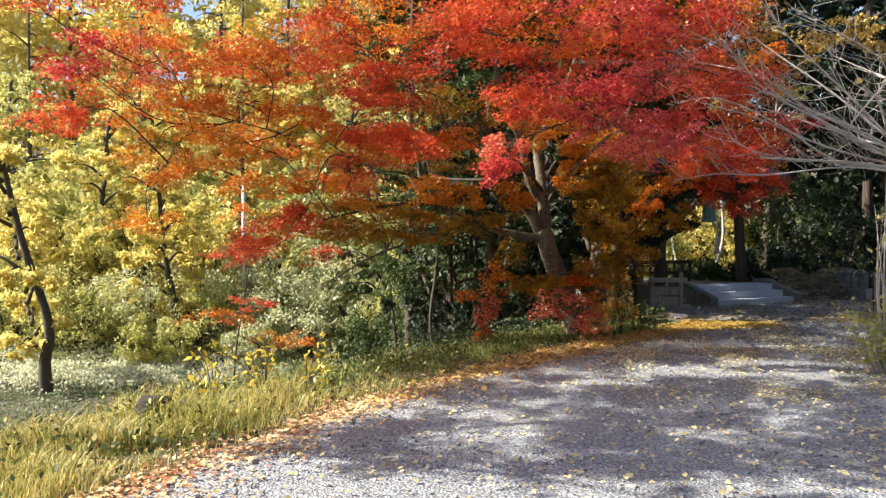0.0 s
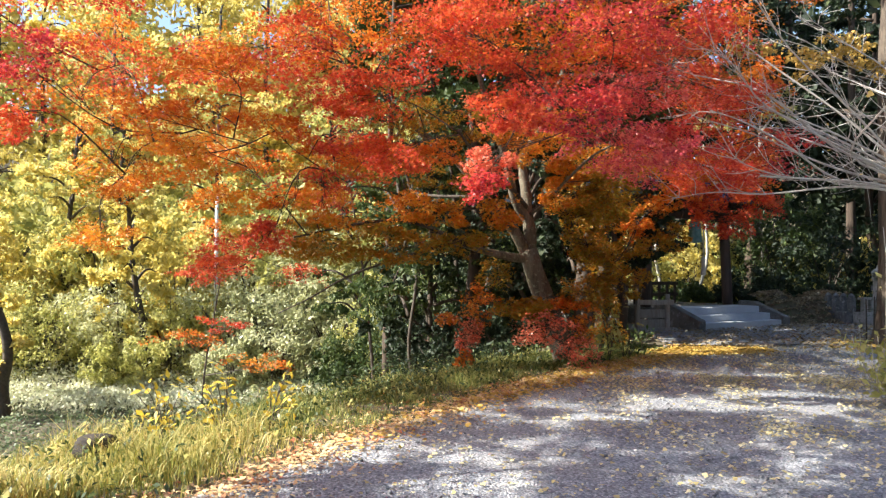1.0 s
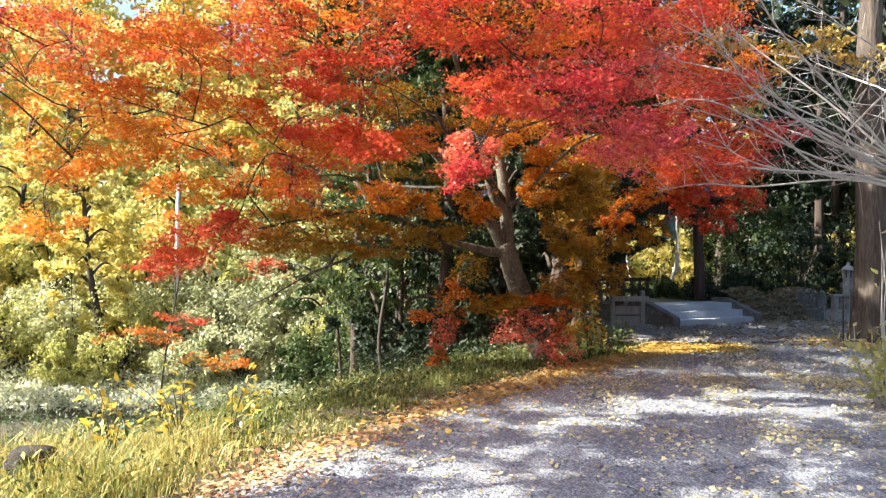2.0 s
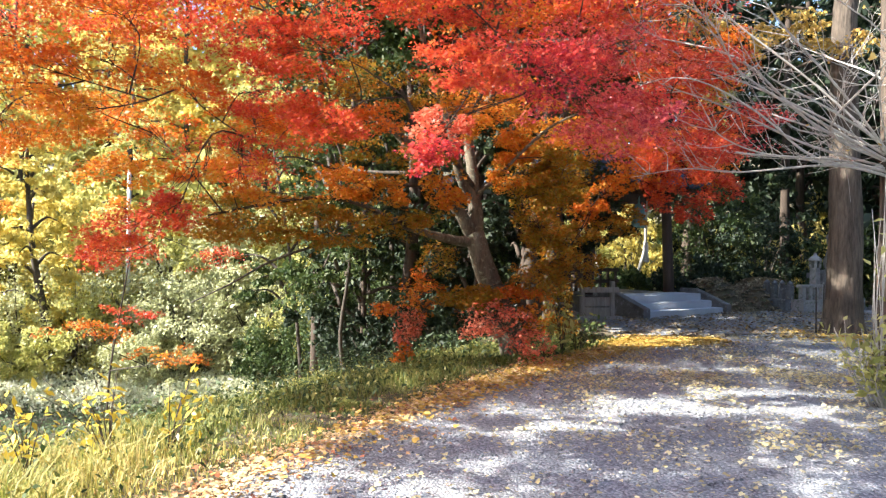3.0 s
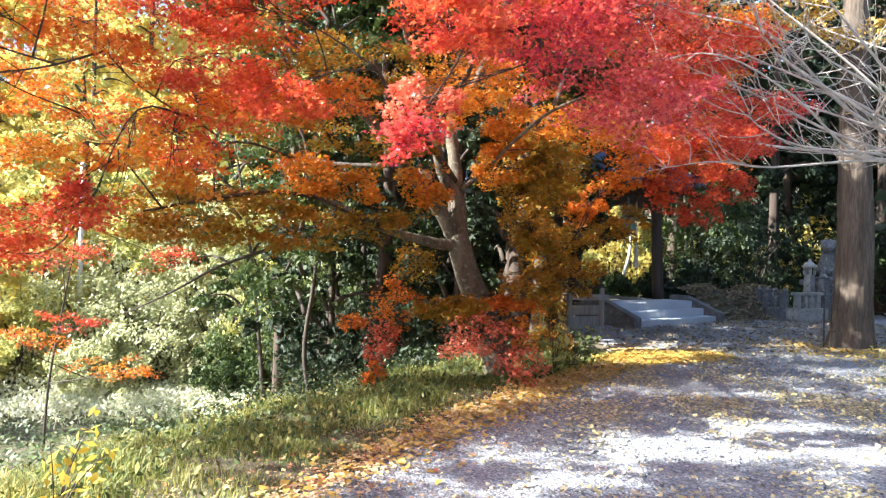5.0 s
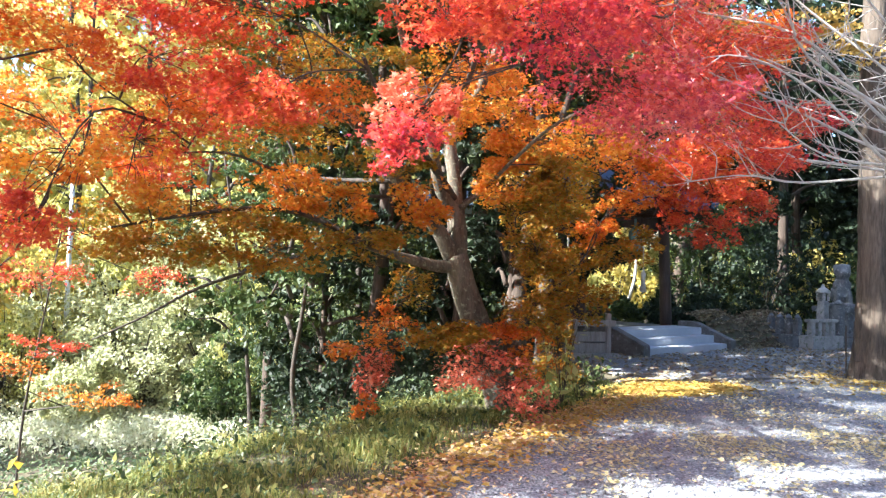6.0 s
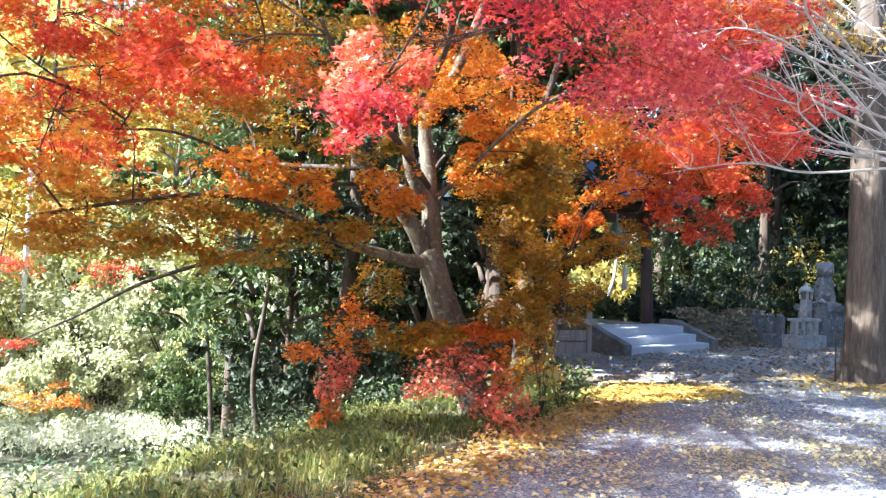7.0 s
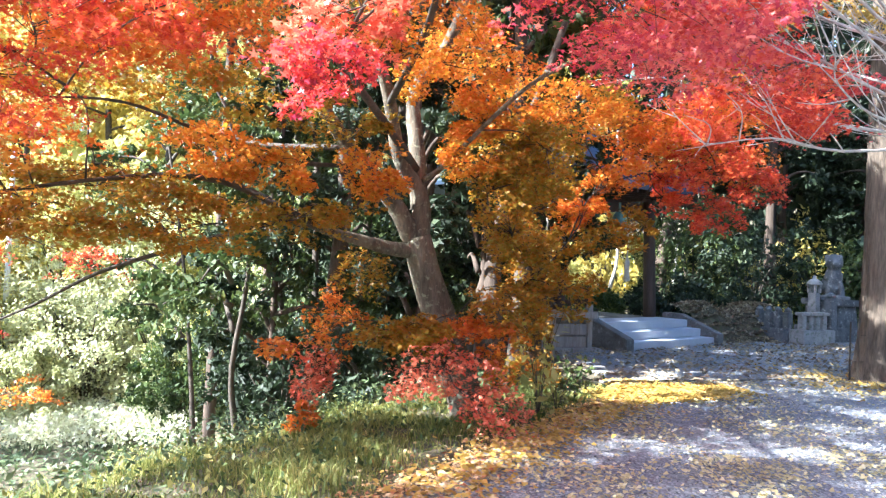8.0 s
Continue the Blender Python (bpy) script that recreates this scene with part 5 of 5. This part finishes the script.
def grass():
    """Verge grass: bent blades, thick by the road and thinning down the slope."""
    n = 420000
    x, y = rng.uniform(-8.5, 4.6, n), rng.uniform(2.5, 15.5, n)
    d = road_side(x, y)
    dens = np.clip((d + 0.05) / 0.5, 0, 1) * np.clip((5.2 - d) / 3.2, 0, 1)
    clump = 0.5 + 0.5 * np.sin(2.3 * x + 1.1 * y) * np.sin(1.9 * y - 0.7 * x)
    ok = rng.random(n) < dens * (0.35 + 0.65 * clump)
    x, y, d = x[ok], y[ok], d[ok]
    n = len(x)
    z = height(x, y)
    tall = rng.uniform(0.08, 0.44, n) * (0.62 + 0.38 * step01((8.4 - 0.35 * x - y) / 2)) * (0.45 + 0.55 * np.clip(d / 0.9, 0, 1)) * (0.6 + 0.5 * np.sin(3.7 * x + 1.3 * np.sin(2.9 * y)) * np.sin(3.1 * y + x))
    a = rng.uniform(0, 2 * np.pi, n)
    bend = tall * rng.uniform(0.1, 1.3, n)
    w = rng.uniform(0.002, 0.0065, n)
    foot = np.stack([x, y, z - 0.01], 1)
    way = np.stack([np.cos(a), np.sin(a), np.zeros(n)], 1)
    side = np.stack([-np.sin(a), np.cos(a), np.zeros(n)], 1) * w[:, None]
    up = np.array((0, 0, 1.0))
    mid = foot + way * (bend * 0.3)[:, None] + up * (tall * 0.6)[:, None]
    tip = foot + way * bend[:, None] + up * (tall * rng.uniform(0.7, 1.0, n))[:, None]
    v = np.stack([foot - side, foot + side, mid + side * 0.8, tip, mid - side * 0.8], 1)
    # Blades are sorted by place into the sun-coloured and the shade-coloured grass
    sunlit = rng.random(n) < step01((8.2 - 0.35 * x - y) / 1.6)
    blades("grass", v[sunlit], M_GRASS_LIT, "long verge grass coloured golden for the sun")
    blades("shaded_grass", v[~sunlit], M_GRASS_SHADE, "verge grass coloured darker green and straw for the maple's shade")


def blades(name, v, mat, label):
    """One mesh of five-cornered blades."""
    n = len(v)
    me = bpy.data.meshes.new(name)
    tri = np.array([(0, 1, 2), (0, 2, 4), (4, 2, 3)])
    f = (tri[None] + 5 * np.arange(n)[:, None, None]).reshape(-1)
    me.vertices.add(n * 5)
    me.vertices.foreach_set("co", v.reshape(-1))
    me.loops.add(len(f))
    me.loops.foreach_set("vertex_index", f.astype(np.int32))
    me.polygons.add(len(f) // 3)
    me.polygons.foreach_set("loop_start", np.arange(0, len(f), 3, dtype=np.int32))
    me.update(calc_edges=True)
    me.materials.append(mat)
    tagged(new(name, me), label, "grass", kind="stuff")


grass()


def patchy(x, y):
    return np.clip(0.5 + 0.9 * np.sin(2.1 * x + 0.9 * y + np.sin(1.7 * y)) * np.sin(1.5 * y - 1.1 * x + 2 * np.sin(0.8 * x)), 0.05, 1)


def ground_cover(name, n, box, low, high, mat, size, label, shape=OVAL, lift=(0.02, 0.22), tilt=0.5):
    x, y = rng.uniform(box[0], box[1], n), rng.uniform(box[2], box[3], n)
    d = road_side(x, y)
    rim = np.minimum(np.minimum(x - box[0], box[1] - x), np.minimum(y - box[2], box[3] - y))
    ok = (d > low) & (d < high) & (rng.random(n) < np.clip(rim / 1.3, 0, 1) * (0.35 + 0.65 * patchy(x, y)))
    x, y = x[ok], y[ok]
    pts = np.stack([x, y, height(x, y) + rng.uniform(*lift, len(x))], 1)
    tagged(leaves(name, pts, shape, size, mat, None, tilt), label, "plants", kind="stuff")


ground_cover("ivy_carpet", 80000, (-21, 4, 11, 29), 3.0, 40, M_IVY, 0.10, "carpet of ivy and creepers over the valley floor")
# The blown-out sunlit strip below the bank, done by pale leaf colour
ground_cover("sunlit_weeds", 44000, (-18, -1.6, 22.0, 27.0), 3.0, 40, M_WEED_LIT, 0.12, "weeds coloured near white for the sun at the foot of the bank", lift=(0.12, 0.62), tilt=0.9)
ground_cover("verge_weeds", 14000, (-5, 4.6, 3, 15), 0.1, 3.4, M_GREEN, 0.05, "small mixed weeds in the verge grass", lift=(0.02, 0.26), tilt=0.8)
ground_cover("verge_herbs", 4500, (-5, 4.6, 3, 15), 0.3, 3.4, M_LIME, 0.055, "yellowing broad-leaved herbs in the verge", lift=(0.04, 0.28), tilt=0.8)
ground_cover("undergrowth", 14000, (-4, 4.6, 8, 17), 1.2, 6.0, M_IVY, 0.06, "low mixed weeds on the shaded bank", lift=(0.02, 0.4))


def leaf_fall(name, n, box, want, mat, shape, size, label):
    x, y = rng.uniform(box[0], box[1], n), rng.uniform(box[2], box[3], n)
    d = road_side(x, y)
    ok = rng.random(n) < want(x, y, d)
    x, y = x[ok], y[ok]
    pts = np.stack([x, y, height(x, y) + 0.03 + rng.uniform(0, 0.02, len(x))], 1)
    tagged(leaves(name, pts, shape, size, mat, None, 0.28), label, "fallen leaves", kind="stuff")


def bell(v, c, w):
    return np.exp(-((v - c) / w) ** 2)


leaf_fall("fallen_maple_leaves", 300000, (-4, 6, 2.5, 15), lambda x, y, d: (bell(d, -0.10, 0.20) * 0.62 + bell(d, -0.15, 0.6) * 0.16 * patchy(2 * x, 2 * y)) * (0.9 - 0.04 * np.clip(y - 4, 0, 10)), M_FALLEN, STAR_FAR, 0.052, "red and brown maple leaves along the road edge")
leaf_fall("fallen_ginkgo_leaves", 90000, (-2, 6.5, 5, 15), lambda x, y, d: bell(d, -0.20, 0.30) * np.clip((y - 6.5) / 5, 0, 1) * 0.8, M_GINKGO, FAN, 0.055, "yellow ginkgo leaves drifted along the road edge")
leaf_fall("scattered_ginkgo_leaves", 170000, (-1.5, 11, 3.0, 15), lambda x, y, d: np.where(d < -0.2, 0.065 + 0.75 * patchy(x, y) ** 2 * np.clip((x + 0.4 * y - 4) / 5, 0, 1) * np.clip((13.5 - y) / 3, 0.3, 1), 0), M_GINKPALE, FAN, 0.039, "yellow ginkgo leaves scattered over the gravel")
leaf_fall("court_leaves", 26000, (4.4, 14, 14.6, 21), lambda x, y, d: np.where(d < 0.1, 0.16 + 0.22 * patchy(x, y), 0), M_LITTER, FAN, 0.07, "dull dry leaves covering the shrine court")


leaf_fall("ginkgo_leaf_drift", 30000, (4.2, 6.6, 13.2, 15.0), lambda x, y, d: bell(y - 14.0 - 0.25 * (x - 5.2), 0, 0.4) * bell(x, 5.2, 1.0) * 0.5, M_GINKGO, FAN, 0.06, "thick drift of golden ginkgo leaves at the road corner")
leaf_fall("ginkgo_foot_leaves", 9000, (7.2, 11.0, 13.4, 17.6), lambda x, y, d: bell(x, 9.1, 1.0) * bell(y, 14.9, 1.2) * 0.4, M_GINKGO, FAN, 0.07, "yellow leaves round the ginkgo foot")

# Made-up dark strips that draw the shadow line where the gravel ends
SHADE_LINE = thing("court_shade_line", (4.75, 14.88, 0.0), "low dark strip added for the shadow line between gravel and court", "kerb", rot=8.5)
for i in range(6):
    part("shade_strip", block(0.78, 0.12, 0.035, (0.4 + 0.8 * i, 0, 0), 0.01), M_OLDCONC, SHADE_LINE)


STAKES = thing("stake_fence", (8.95, 15.15, 0.0), "short rusty stakes with wire beside the ginkgo", "fence", rot=20)
for i in range(5):
    h = Heap()
    h.tube([(0.22 * i, 0, -0.05), (0.22 * i + 0.01, 0.01, 0.5), (0.22 * i - 0.01 + 0.02 * (i % 2), 0, 0.95 + 0.06 * (i % 3))], 0.016, 0.012, 7)
    h.make("stake", M_SHADEBARK, STAKES)
for z in (0.35, 0.75):
    h = Heap()
    h.tube([(-0.05, -0.02, z), (0.45, -0.02, z - 0.02), (0.95, -0.02, z + 0.01)], 0.004, 0.004, 5)
    h.make("wire", M_SHADEBARK, STAKES)


def loose_stones():
    n = 17000
    x, y = rng.uniform(-2.5, 8, n), rng.uniform(2.8, 14.5, n) 
    d = road_side(x, y)
    ok = d < -0.15
    x, y = x[ok], y[ok]
    n = len(x)
    base = np.array([(1, 0, 0), (0, 1, 0), (-1, 0, 0), (0, -1, 0), (0, 0, 0.7), (0, 0, -0.7)], float)
    s = np.abs(rng.normal(0.011, 0.006, n)).clip(0.006, 0.035)
    v = np.einsum("nij,kj->nki", frames(n, 0.5), base * (1, 0.75, 0.8)) * s[:, None, None]
    v = v + rng.normal(0, 0.15, v.shape) * s[:, None, None] + np.stack([x, y, height(x, y) + 0.016], 1)[:, None]
    tri = np.array([(0, 1, 4), (1, 2, 4), (2, 3, 4), (3, 0, 4), (1, 0, 5), (2, 1, 5), (3, 2, 5), (0, 3, 5)])
    f = (tri[None] + 6 * np.arange(n)[:, None, None]).reshape(-1)
    me = bpy.data.meshes.new("loose_stones")
    me.vertices.add(n * 6)
    me.vertices.foreach_set("co", v.reshape(-1))
    me.loops.add(len(f))
    me.loops.foreach_set("vertex_index", f.astype(np.int32))
    me.polygons.add(len(f) // 3)
    me.polygons.foreach_set("loop_start", np.arange(0, len(f), 3, dtype=np.int32))
    me.update(calc_edges=True)
    m, nt, p = nodes_of("stone_chip")
    geo = nt.nodes.new("ShaderNodeNewGeometry")
    nt.links.new(ramp(nt, geo.outputs["Random Per Island"], [(0.0, (0.12, 0.125, 0.135)), (0.6, (0.30, 0.305, 0.315)), (1.0, (0.56, 0.55, 0.53))]), p.inputs["Base Color"])
    p.inputs["Roughness"].default_value = 0.9
    me.materials.append(m)
    tagged(new("loose_stones", me), "loose grey stone chips on the road", "gravel", kind="stuff")


loose_stones()
